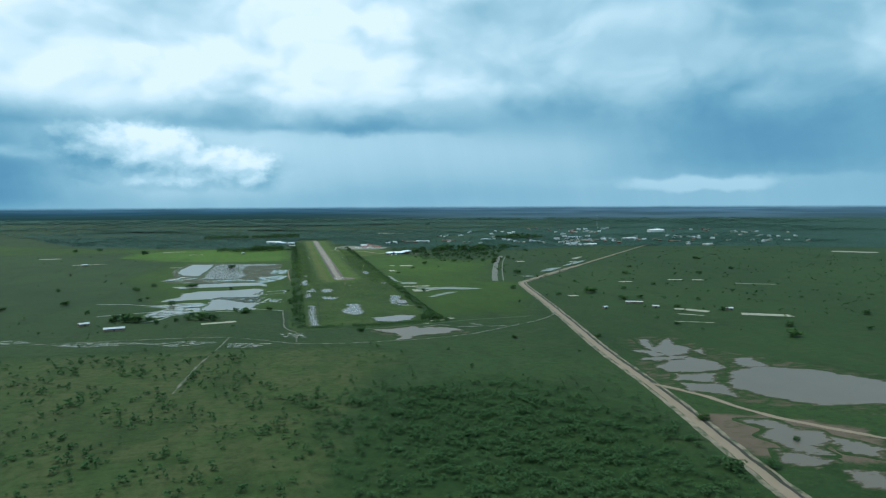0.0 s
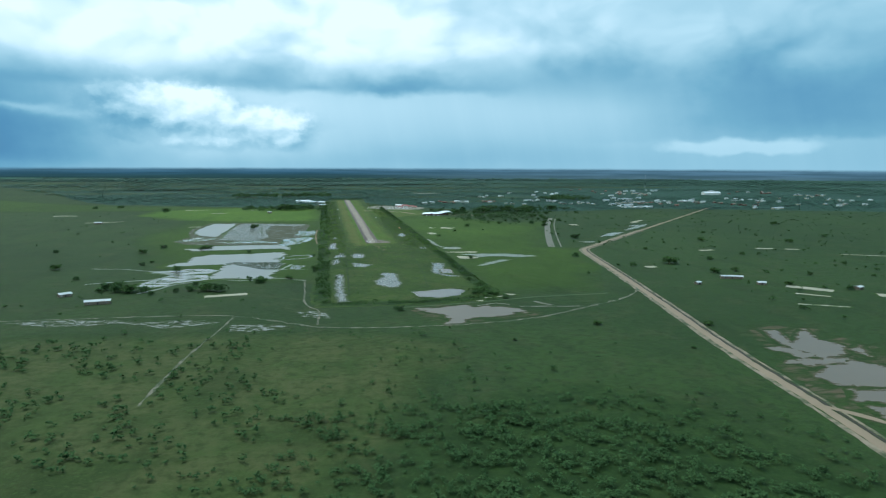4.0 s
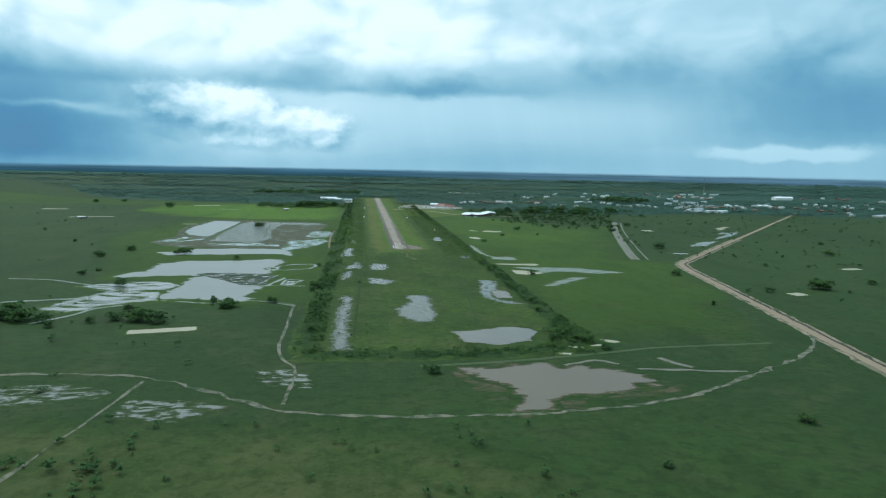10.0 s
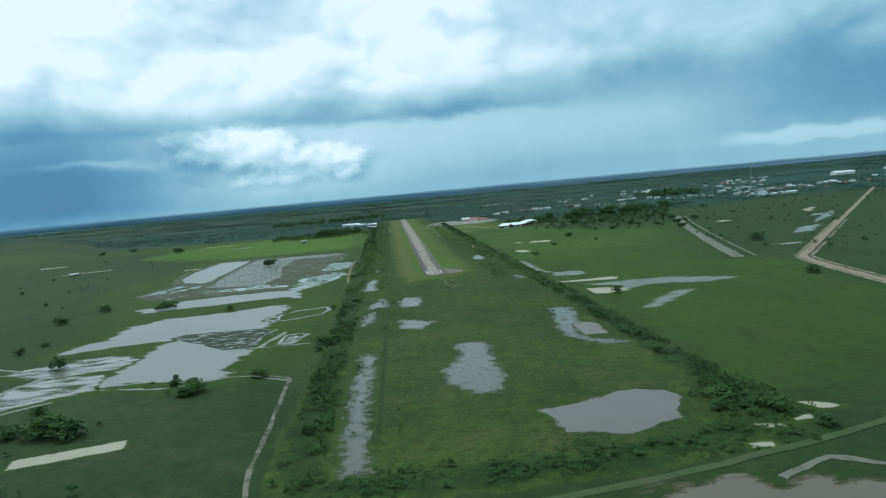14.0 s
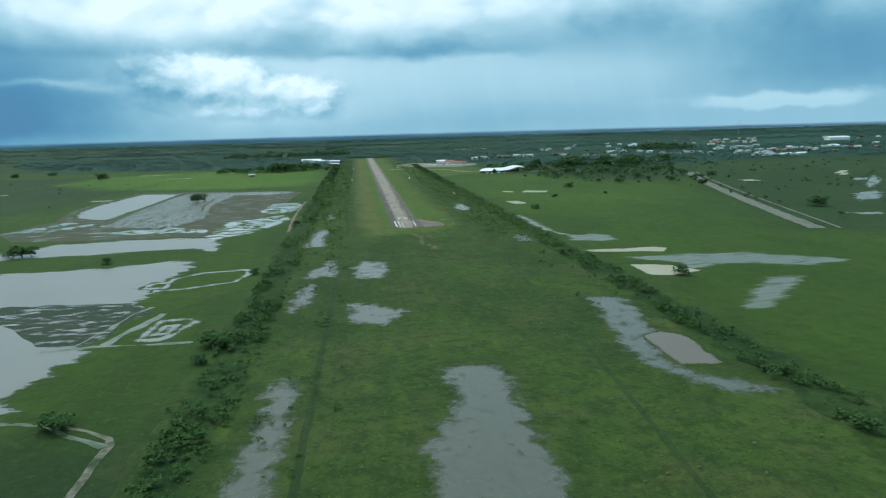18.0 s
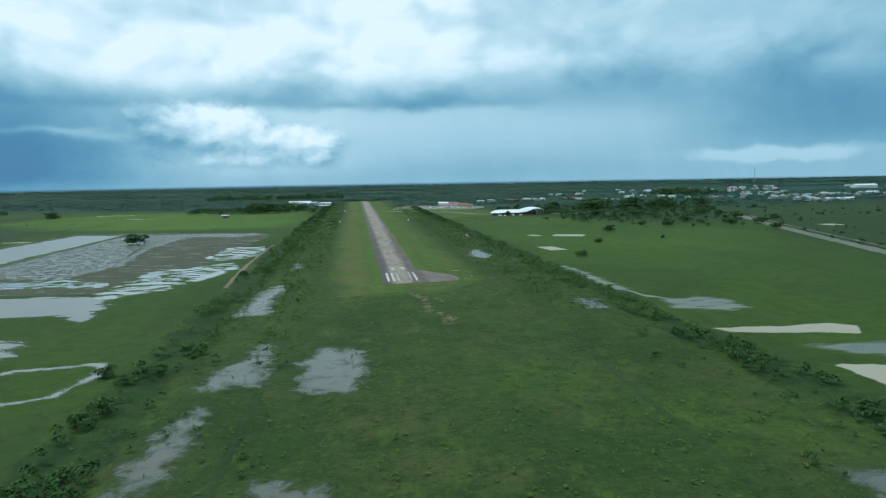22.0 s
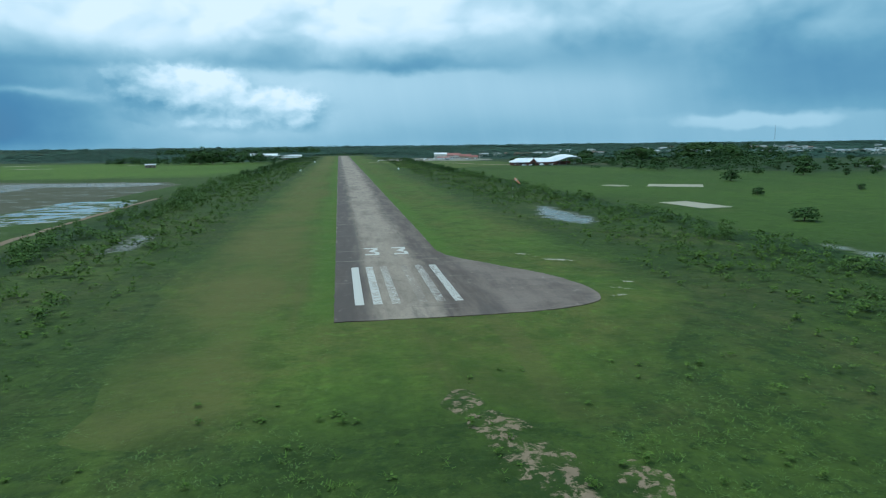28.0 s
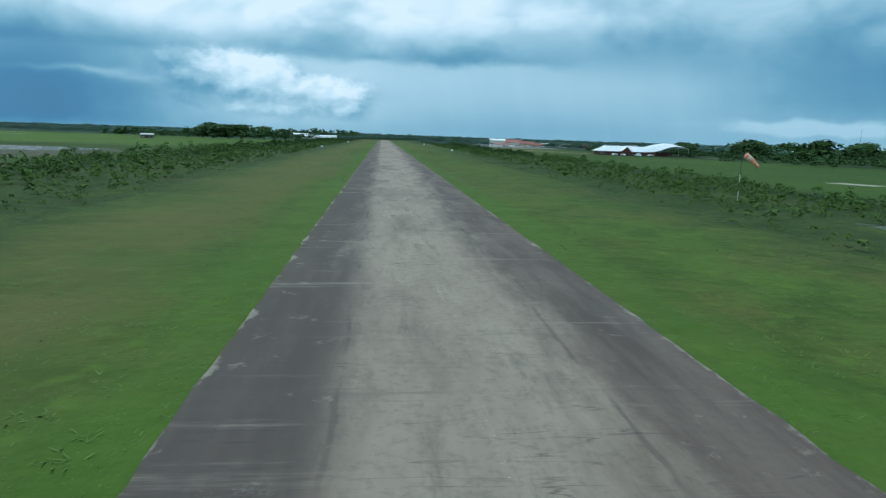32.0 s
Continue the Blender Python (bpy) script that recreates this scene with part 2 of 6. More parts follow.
# ---- materials ----
def surface(name, colour, rough=0.85, metal=0.0, spec=0.3, bump=None, bump_size=0.05, bump_height=0.5):
    """A principled material; colour and bump are functions of the graph and the place, or plain values."""
    m = bpy.data.materials.new(name)
    m.use_nodes = True
    k = Graph(m.node_tree)
    where = k.node("ShaderNodeNewGeometry").outputs["Position"]
    b = k.node("ShaderNodeBsdfPrincipled")
    k.put(b.inputs["Base Color"], colour(k, where) if callable(colour) else (*colour, 1.0))
    k.put(b.inputs["Roughness"], rough(k, where) if callable(rough) else rough)
    b.inputs["Metallic"].default_value = metal
    k.put(b.inputs["Specular IOR Level"], spec(k, where) if callable(spec) else spec)
    if bump:
        n = k.node("ShaderNodeBump")
        n.inputs["Strength"].default_value, n.inputs["Distance"].default_value = bump_height, bump_size
        k.put(n.inputs["Height"], bump(k, where))
        k.put(b.inputs["Normal"], n.outputs[0])
    k.put(k.node("ShaderNodeOutputMaterial").inputs[0], b.outputs[0])
    return m


def grassy(light, dark, dry, wide=0.006, dryness=0.62):
    """Grass colour: broad drifts, dry patches, tufts and fine grain."""
    def colour(k, p):
        c = k.mix(k.band(k.noise(p, wide, 5.0, 0.6), 0.38, 0.62), dark, light)
        c = k.mix(k.band(k.noise(p, 0.035, 7.0, 0.68), dryness - 0.10, dryness + 0.10, 0.0, 0.8), c, dry)
        c = k.mix(k.band(k.noise(k.vec("MULTIPLY", p, (1.0, 0.35, 1.0)), 0.028, 6.0, 0.66), 0.50, 0.66, 0.0, 0.55), c, [v * 0.66 for v in dark])
        c = k.mix(k.band(k.noise(p, 0.16, 6.0, 0.72), 0.44, 0.64, 0.0, 0.75), c, [v * 0.72 for v in dark])
        c = k.mix(k.band(k.noise(p, 0.55, 6.0, 0.72), 0.52, 0.68, 0.0, 0.7), c, [v * 1.35 for v in light])
        return k.mix(k.band(k.noise(p, 2.2, 4.0, 0.75), 0.40, 0.70, 0.0, 0.5), c, [v * 0.55 for v in dark])
    return colour


def tufts(k, p):
    return k.math("ADD", k.noise(p, 1.2, 5.0, 0.7), k.math("MULTIPLY", k.noise(p, 0.25, 3.0), 2.0))


PASTURE_TONE = grassy((0.035, 0.062, 0.013), (0.025, 0.047, 0.011), (0.050, 0.060, 0.020), 0.0035, 0.58)
ROUGH_TONE = grassy((0.056, 0.088, 0.014), (0.030, 0.054, 0.010), (0.074, 0.080, 0.024), 0.014, 0.54)
MOWN_TONE = grassy((0.086, 0.134, 0.018), (0.058, 0.098, 0.014), (0.100, 0.100, 0.026), 0.012, 0.50)
FIELD_TONE = ROUGH_TONE


def ROUGH_TONE(k, p):
    """Uncut grass: tussocks, wet dark hollows and paler seed heads, drawn out a little along the airfield."""
    c = FIELD_TONE(k, p)
    along = k.vec("MULTIPLY", p, (1.0, 0.55, 1.0))
    c = k.mix(k.band(k.noise(along, 0.075, 6.0, 0.7), 0.50, 0.66, 0.0, 0.6), c, (0.024, 0.046, 0.010))
    c = k.mix(k.band(k.noise(along, 0.11, 7.0, 0.74), 0.53, 0.68, 0.0, 0.65), c, (0.074, 0.112, 0.016))
    c = k.mix(k.band(k.noise(p, 0.42, 6.0, 0.8), 0.50, 0.62, 0.0, 0.7), c, (0.020, 0.040, 0.009))
    return k.mix(k.band(k.noise(p, 0.9, 6.0, 0.8), 0.54, 0.68, 0.0, 0.6), c, (0.088, 0.124, 0.024))


CUT_TONE = MOWN_TONE


def MOWN_TONE(k, p):
    """Cut grass: drier olive lanes along the runway on one side, fresh green along the asphalt and beyond."""
    n = k.node("ShaderNodeSeparateXYZ")
    k.put(n.inputs[0], p)
    lane = k.noise(k.vec("MULTIPLY", p, (1.0, 0.05, 1.0)), 0.17, 5.0, 0.6)
    c = k.mix(k.band(lane, 0.54, 0.68, 0.0, 0.45), CUT_TONE(k, p), (0.088, 0.088, 0.026))
    c = k.mix(k.band(lane, 0.46, 0.34, 0.0, 0.5), c, (0.050, 0.090, 0.012))
    uneven = k.math("MULTIPLY", k.math("SUBTRACT", k.noise(k.vec("MULTIPLY", p, (1.0, 0.15, 1.0)), 0.09, 5.0, 0.6), 0.5), 16.0)
    out = k.math("ADD", k.math("MULTIPLY", n.outputs[0], -1.0), uneven)
    dry = k.math("MULTIPLY", k.band(out, 13.0, 19.0), k.band(out, 34.0, 27.0))
    dry = k.math("MULTIPLY", dry, k.band(k.noise(p, 0.05, 6.0, 0.65), 0.34, 0.60, 0.25, 0.85))
    c = k.mix(dry, c, k.mix(k.noise(p, 0.5, 6.0, 0.7), (0.078, 0.088, 0.022), (0.118, 0.112, 0.034)))
    rim = k.math("ADD", k.math("ABSOLUTE", n.outputs[0]), k.math("MULTIPLY", uneven, 0.25))
    fresh = k.math("MULTIPLY", k.band(rim, 15.0, 11.0, 0.0, 0.5), k.band(n.outputs[1], -8.0, 4.0))
    return k.mix(fresh, c, (0.066, 0.124, 0.014))


LUSH_TONE = grassy((0.050, 0.086, 0.010), (0.037, 0.066, 0.009), (0.060, 0.072, 0.017), 0.005, 0.62)
# woodland floor: the canopy's shade and blue haze are put into the ground colour
HAZY_FLOOR_TONE = grassy((0.036, 0.074, 0.048), (0.028, 0.060, 0.041), (0.044, 0.082, 0.048), 0.003)
PASTURE = surface("pasture", PASTURE_TONE, spec=0.12, bump=tufts, bump_size=0.3)
WOOD_FLOOR = surface("woodland_floor", HAZY_FLOOR_TONE, spec=0.1, bump=tufts, bump_size=1.0)


def shored(name, outer, inner, cap, ragged, size, rough=0.9, bank_tone=None, stretch=(1, 1, 1), gloss=0.3, ring=False, edge=0.5):
    """Ground that turns into water or other growth along an uneven line; it reads the distance from the shore, in metres."""
    def level(k, p):
        n = k.node("ShaderNodeAttribute")
        n.attribute_name = "shore"
        uneven = k.math("SUBTRACT", k.noise(k.vec("MULTIPLY", p, stretch), size, 8.0, 0.68, 0, 0.25), 0.5)
        inward = k.math("MINIMUM", n.outputs["Fac"], cap)
        if ring:
            inward = k.math("SUBTRACT", cap, k.math("ABSOLUTE", k.math("SUBTRACT", n.outputs["Fac"], cap)))
        return k.math("ADD", inward, k.math("MULTIPLY", uneven, ragged))

    def colour(k, p):
        v = level(k, p)
        base = outer(k, p)
        if bank_tone:
            base = k.mix(k.band(v, -ragged * 0.13, -ragged * 0.03, 0.0, 0.6), base, bank_tone)
        return k.mix(k.band(v, -edge, edge), base, inner(k, p))

    def gloss_map(k, p):
        return k.band(level(k, p), -edge, edge, 0.9, rough)
    
    def relief(k, p):
        return k.math("MULTIPLY", tufts(k, p), k.band(level(k, p), -edge, edge, 1.0, 1.0 if rough > 0.5 else 0.0))
    def shine(k, p):
        return k.band(level(k, p), -edge, edge, 0.12, gloss)
    return surface(name, colour, gloss_map, spec=shine, bump=relief, bump_size=0.3)


def leafy(light, dark):
    def colour(k, p):
        r = k.node("ShaderNodeNewGeometry").outputs["Random Per Island"]
        return k.mix(k.band(k.math("ADD", r, k.noise(p, 0.08, 3.0)), 0.5, 1.5), dark, light)
    return colour


LEAVES = surface("leaves", leafy((0.060, 0.104, 0.028), (0.034, 0.066, 0.020)), rough=0.85, spec=0.04)
DARK_LEAVES = surface("dark_leaves", leafy((0.058, 0.100, 0.034), (0.038, 0.072, 0.026)), rough=0.9, spec=0.03)
BUSH_LEAVES = surface("bush_leaves", leafy((0.106, 0.166, 0.040), (0.056, 0.098, 0.027)), rough=0.85, spec=0.04)
# blue of the hazy distance is put into the leaf green
HAZY_LEAVES = surface("hazy_leaves", leafy((0.060, 0.112, 0.076), (0.044, 0.088, 0.062)), rough=0.9, spec=0.1)
GRASS_BLADES = surface("grass_blades", leafy((0.096, 0.160, 0.018), (0.068, 0.118, 0.014)), rough=0.7)
WEEDS = surface("weeds", leafy((0.104, 0.162, 0.030), (0.066, 0.112, 0.022)), rough=0.85, spec=0.05)
BARK = surface("bark", lambda k, p: k.mix(k.noise(p, 3.0, 4.0), (0.10, 0.08, 0.06), (0.20, 0.17, 0.13)))
DIRT = surface("dirt_road", lambda k, p: k.mix(k.noise(p, 0.06, 6.0, 0.7), (0.185, 0.135, 0.086), (0.285, 0.216, 0.142)), bump=tufts, bump_size=0.1)
VERGE_EARTH = surface("verge_earth", lambda k, p: k.mix(k.band(k.noise(p, 0.09, 7.0, 0.72), 0.34, 0.62), PASTURE_TONE(k, p), k.mix(k.noise(p, 0.3, 4.0), (0.20, 0.155, 0.10), (0.29, 0.23, 0.16))), bump=tufts, bump_size=0.1)
SAND = surface("pale_sand", lambda k, p: k.mix(k.noise(p, 0.08, 6.0, 0.7), (0.15, 0.14, 0.105), (0.25, 0.235, 0.18)))
RED_EARTH = surface("red_earth", lambda k, p: k.mix(k.noise(p, 0.12, 6.0, 0.7), (0.12, 0.082, 0.048), (0.20, 0.138, 0.082)))
DITCH = surface("ditch", lambda k, p: k.mix(k.noise(p, 0.2, 4.0), (0.022, 0.022, 0.014), (0.055, 0.046, 0.030)))


def tone(a, b, size):
    return lambda k, p: k.mix(k.noise(p, size, 4.0), a, b)


CLEAR = tone((0.140, 0.142, 0.122), (0.195, 0.192, 0.164), 0.02)
BROWN = tone((0.118, 0.096, 0.069), (0.155, 0.128, 0.094), 0.03)
SILT = tone((0.29, 0.265, 0.195), (0.38, 0.35, 0.265), 0.05)
MUD_BANK = (0.115, 0.088, 0.060)
PALE = surface("silt_water", SILT, rough=0.6, spec=0.03)
POND = shored("flood_pond", LUSH_TONE, CLEAR, 9.0, 24.0, 0.10, 0.3, (0.050, 0.070, 0.026), (0.6, 1.7, 1), 0.22, edge=1.0)
MARSH = shored("flooded_field", tone((0.058, 0.062, 0.034), (0.082, 0.082, 0.050), 0.03), CLEAR, -6.5, 62.0, 0.12, 0.2, (0.085, 0.088, 0.06), (0.45, 1.7, 1), 0.30, edge=3.0)
GLITTER = shored("drowned_grass", tone((0.030, 0.044, 0.022), (0.062, 0.072, 0.040), 0.10), tone((0.15, 0.155, 0.135), (0.22, 0.22, 0.19), 0.05), 0.4, 46.0, 0.46, 0.22, None, (0.6, 0.8, 1), 0.22, edge=3.4)
REEDS = shored("reeds_in_water", tone((0.026, 0.040, 0.022), (0.056, 0.066, 0.040), 0.10), CLEAR, -2.2, 40.0, 0.20, 0.12, None, (0.5, 1.3, 1), 0.30, edge=1.2)
STREAK = surface("streak_water", lambda k, p: k.mix(k.band(k.noise(p, 0.14, 7.0, 0.72), 0.40, 0.60, 0.0, 0.8), LUSH_TONE(k, p), CLEAR(k, p)), rough=0.3, spec=0.25)
POOL = shored("grass_pool", ROUGH_TONE, tone((0.075, 0.082, 0.060), (0.125, 0.128, 0.100), 0.5), 2.6, 16.0, 0.22, 0.25, (0.034, 0.050, 0.016), (1, 1, 1), 0.16, edge=1.9)
BRAID = shored("water_braid", LUSH_TONE, tone((0.20, 0.205, 0.18), (0.28, 0.28, 0.25), 0.05), 0.6, 34.0, 0.17, 0.12, (0.060, 0.084, 0.032), (0.55, 1.0, 1), 0.30, edge=0.8)
WET = shored("wet_hollow", LUSH_TONE, CLEAR, 1.2, 30.0, 0.10, 0.14, (0.058, 0.082, 0.030), (0.45, 1.6, 1), 0.28, edge=1.0)
PUDDLE = shored("puddles", PASTURE_TONE, CLEAR, -0.8, 26.0, 0.20, 0.3, (0.060, 0.076, 0.034), (0.7, 1.4, 1), 0.14, edge=1.4)
PUDDLE_ROAD = shored("road_puddles", PASTURE_TONE, CLEAR, 2.0, 26.0, 0.16, 0.3, (0.060, 0.076, 0.034), (0.6, 1.5, 1), 0.14, edge=1.0)
RING = shored("water_ring", LUSH_TONE, CLEAR, 1.0, 9.0, 0.14, 0.16, (0.075, 0.09, 0.045), gloss=0.24, ring=True)
DAMP = shored("damp_hollow", LUSH_TONE, tone((0.095, 0.105, 0.068), (0.150, 0.158, 0.115), 0.1), 2.0, 14.0, 0.13, 0.35, (0.066, 0.088, 0.028), (0.45, 1.6, 1), 0.2, edge=2.0)
SPARSE_MUD = shored("sparse_mud", PASTURE_TONE, tone((0.075, 0.060, 0.036), (0.120, 0.090, 0.058), 0.08), -2.5, 48.0, 0.07, 0.9, None, (0.7, 1.5, 1), 0.12, edge=5.0)
SCRUB_FLOOR = shored("scrub_floor", ROUGH_TONE, grassy((0.034, 0.062, 0.013), (0.020, 0.042, 0.010), (0.040, 0.056, 0.016), 0.05), 3.5, 34.0, 0.07, 0.9, None, (1, 1, 1), 0.1, edge=3.5)
DRY_PASTURE = shored("dry_pasture", PASTURE_TONE, grassy((0.054, 0.078, 0.020), (0.038, 0.060, 0.015), (0.078, 0.084, 0.030), 0.03, 0.50), 26.0, 60.0, 0.02, 0.9, None, (1, 1, 1), 0.1, edge=14.0)
THICKET_FLOOR = shored("thicket_floor", PASTURE_TONE, grassy((0.031, 0.056, 0.013), (0.021, 0.042, 0.010), (0.038, 0.052, 0.015), 0.05), 12.0, 60.0, 0.03, 0.9, None, (1, 1, 1), 0.1, edge=9.0)
SMALL_POND = shored("small_brown_pond", ROUGH_TONE, BROWN, 4.0, 5.0, 0.2, 0.25, (0.03, 0.045, 0.015), (1, 1, 1), 0.14)
BROWN_POND = shored("brown_pond", ROUGH_TONE, tone((0.120, 0.108, 0.088), (0.155, 0.140, 0.116), 0.04), 6.0, 8.0, 0.14, 0.25, None, (1, 1, 1), 0.14)
MUD_POOL = shored("mud_pool", PASTURE_TONE, BROWN, 7.0, 20.0, 0.12, 0.35, MUD_BANK, (0.7, 1.5, 1), 0.10, edge=0.7)
MUDDY = shored("muddy_ground", PASTURE_TONE, tone((0.085, 0.062, 0.038), (0.140, 0.100, 0.066), 0.08), 4.0, 30.0, 0.06, 0.9, None, (0.8, 1.3, 1), 0.2, edge=4.0)
SILT_POND = shored("silt_pond", LUSH_TONE, SILT, 6.0, 4.5, 0.2, 0.6, (0.070, 0.086, 0.034), (1, 1, 1), 0.03, edge=0.4)
VERGE = shored("verge", ROUGH_TONE, MOWN_TONE, 30.0, 26.0, 0.05, gloss=0.12, edge=9.0)
AIRFIELD = shored("airfield_grass", LUSH_TONE, ROUGH_TONE, 30.0, 10.0, 0.05, gloss=0.12, edge=3.0)
MEADOW = shored("meadow", PASTURE_TONE, LUSH_TONE, 90.0, 90.0, 0.01, gloss=0.12, edge=25.0)
# far field outside the cloud shadow, its brightness put into the grass colour
SUN_FIELD = shored("sun_field_meadow", LUSH_TONE, grassy((0.085, 0.140, 0.014), (0.062, 0.112, 0.012), (0.092, 0.112, 0.022), 0.006, 0.62), 45.0, 80.0, 0.012, gloss=0.12, edge=22.0)
# lighter grass tone that paints a patch of sun on the meadow
SUN_PATCH = shored("sun_patch_meadow", LUSH_TONE, grassy((0.062, 0.104, 0.012), (0.048, 0.084, 0.011), (0.070, 0.090, 0.020), 0.006, 0.62), 60.0, 110.0, 0.012, gloss=0.12, edge=35.0)
BARE = shored("bare_earth", ROUGH_TONE, tone((0.15, 0.110, 0.070), (0.27, 0.205, 0.135), 0.4), -0.5, 15.0, 0.9, gloss=0.12, edge=0.7)


MEADOW_TRACK = surface("grass_track", grassy((0.056, 0.092, 0.020), (0.042, 0.072, 0.016), (0.072, 0.080, 0.030), 0.02, 0.5))
SPILL = shored("sand_spill", MOWN_TONE, tone((0.25, 0.23, 0.18), (0.36, 0.33, 0.27), 0.8), 1.0, 3.5, 0.9, edge=0.25)


def broken_track(k, p):
    return k.mix(k.band(k.noise(p, 0.14, 7.0, 0.72), 0.38, 0.60), PASTURE_TONE(k, p), k.mix(k.noise(p, 0.4, 4.0), (0.12, 0.108, 0.074), (0.21, 0.19, 0.14)))


TRACK = surface("sandy_track", broken_track)
STRIP = surface("old_strip", lambda k, p: k.mix(k.band(k.noise(k.vec("MULTIPLY", p, (1.0, 0.4, 1.0)), 0.20, 6.0, 0.65), 0.28, 0.50), PASTURE_TONE(k, p), k.mix(k.noise(p, 0.2, 4.0), (0.12, 0.115, 0.085), (0.18, 0.17, 0.13))))


def worn_asphalt(k, p):
    s = k.node("ShaderNodeSeparateXYZ")
    k.put(s.inputs[0], p)
    along = k.vec("MULTIPLY", p, (1.0, 0.16, 1.0))
    across = k.vec("MULTIPLY", p, (0.10, 1.0, 1.0))
    c = k.mix(k.band(k.noise(along, 0.45, 6.0, 0.65), 0.35, 0.65), (0.074, 0.055, 0.043), (0.132, 0.102, 0.080))
    uneven = k.math("MULTIPLY", k.math("SUBTRACT", k.noise(k.vec("MULTIPLY", p, (1.0, 0.3, 1.0)), 0.16, 7.0, 0.72), 0.5), 11.0)
    lane = k.math("ADD", k.math("ABSOLUTE", k.math("ADD", s.outputs[0], 0.7)), uneven)
    reach = k.band(s.outputs[1], 60.0, 420.0, 4.6, 7.4)
    worn = k.math("MULTIPLY", k.band(k.math("SUBTRACT", lane, reach), 2.0, -2.0), k.band(k.noise(k.vec("MULTIPLY", p, (1, 0.3, 1)), 0.13, 6.0, 0.68), 0.30, 0.60, 0.35, 0.95))
    c = k.mix(worn, c, k.mix(k.noise(along, 1.3, 5.0, 0.7), (0.235, 0.190, 0.142), (0.345, 0.285, 0.215)))
    dark_side = k.math("MULTIPLY", k.band(k.math("ADD", s.outputs[0], k.math("MULTIPLY", uneven, 0.45)), -3.6, -6.0), k.band(k.noise(along, 0.3, 5.0, 0.6), 0.30, 0.60, 0.35, 0.9))
    c = k.mix(dark_side, c, (0.064, 0.050, 0.041))
    seam = k.math("ABSOLUTE", k.math("SUBTRACT", k.math("ABSOLUTE", k.math("ADD", k.math("ADD", s.outputs[0], 0.2), k.math("MULTIPLY", uneven, 0.12))), 4.55))
    c = k.mix(k.math("MULTIPLY", k.band(seam, 0.16, 0.03, 0.0, 0.42), k.band(k.noise(along, 0.6, 4.0), 0.48, 0.60)), c, (0.052, 0.044, 0.038))
    end = k.math("MULTIPLY", k.band(s.outputs[0], 9.0, 13.0), k.band(s.outputs[1], 48.0, 40.0))
    c = k.mix(k.math("MULTIPLY", end, k.band(k.noise(p, 0.11, 6.0, 0.66), 0.34, 0.62, 0.15, 0.8)), c, (0.190, 0.150, 0.122))
    c = k.mix(k.band(k.noise(across, 0.5, 5.0, 0.7), 0.57, 0.70, 0.0, 0.4), c, (0.29, 0.245, 0.19))
    c = k.mix(k.band(k.noise(across, 0.23, 6.0, 0.7), 0.58, 0.68, 0.0, 0.5), c, (0.085, 0.070, 0.060))
    c = k.mix(k.band(k.noise(along, 0.8, 6.0, 0.7), 0.54, 0.70, 0.0, 0.4), c, (0.080, 0.066, 0.056))
    c = k.mix(k.band(k.noise(p, 0.55, 6.0, 0.7), 0.60, 0.72, 0.0, 0.5), c, (0.31, 0.265, 0.21))
    c = k.mix(k.band(k.noise(k.vec("MULTIPLY", p, (1.0, 0.25, 1.0)), 0.16, 6.0, 0.7), 0.55, 0.66, 0.0, 0.55), c, (0.072, 0.060, 0.052))
    crack = k.math("ABSOLUTE", k.math("SUBTRACT", k.noise(k.vec("MULTIPLY", p, (0.10, 1.0, 1.0)), 0.21, 5.0, 0.5), 0.5))
    c = k.mix(k.math("MULTIPLY", k.band(crack, 0.003, 0.0, 0.0, 0.5), k.band(k.noise(p, 0.35, 4.0), 0.42, 0.60)), c, (0.045, 0.040, 0.036))
    rim = k.math("ADD", k.math("ABSOLUTE", s.outputs[0]), k.math("MULTIPLY", k.math("SUBTRACT", k.noise(k.vec("MULTIPLY", p, (1.0, 0.5, 1.0)), 0.45, 6.0, 0.7), 0.5), 4.0))
    c = k.mix(k.math("MULTIPLY", k.band(rim, 9.3, 9.7, 0.0, 0.85), k.band(s.outputs[1], 53.0, 56.0)), c, (0.26, 0.23, 0.18))
    return k.mix(k.band(k.noise(p, 2.5, 5.0, 0.75), 0.45, 0.75, 0.0, 0.35), c, (0.06, 0.056, 0.052))


ASPHALT = surface("worn_asphalt", worn_asphalt, rough=0.85, bump=lambda k, p: k.noise(p, 4.0, 5.0, 0.7), bump_size=0.02)


def worn_paint(name, worn):
    def colour(k, p):
        chips = k.noise(k.vec("MULTIPLY", p, (0.55, 2.6, 1.0)), 1.7, 8.0, 0.74)
        return k.mix(k.band(chips, worn - 0.03, worn + 0.04), worn_asphalt(k, p), (0.46, 0.44, 0.39))
    return surface(name, colour, rough=0.7)


PAINT = worn_paint("white_paint", 0.30)
OLD_PAINT = worn_paint("worn_white_paint", 0.455)
THIN_PAINT = worn_paint("thin_white_paint", 0.525)
FAINT_PAINT = worn_paint("nearly_gone_paint", 0.60)


def tone_of(a, b):
    """Broad bands of distant woods, haze included in the tones."""
    return lambda k, p: k.mix(k.noise(k.vec("MULTIPLY", p, (0.3, 1.0, 1.0)), 0.0012, 4.0), a, b)


def painted(name, colour, rough=0.6, metal=0.0):
    """Painted or plain building surface with stains."""
    def tone(k, p):
        c = k.mix(k.band(k.noise(p, 0.5, 5.0, 0.7), 0.45, 0.75, 0.0, 0.5), colour, [v * 0.6 for v in colour])
        return k.mix(k.band(k.noise(k.vec("MULTIPLY", p, (1, 1, 0.2)), 2.5, 4.0), 0.5, 0.8, 0.0, 0.3), c, [v * 0.7 for v in colour])
    return surface(name, tone, rough, metal)


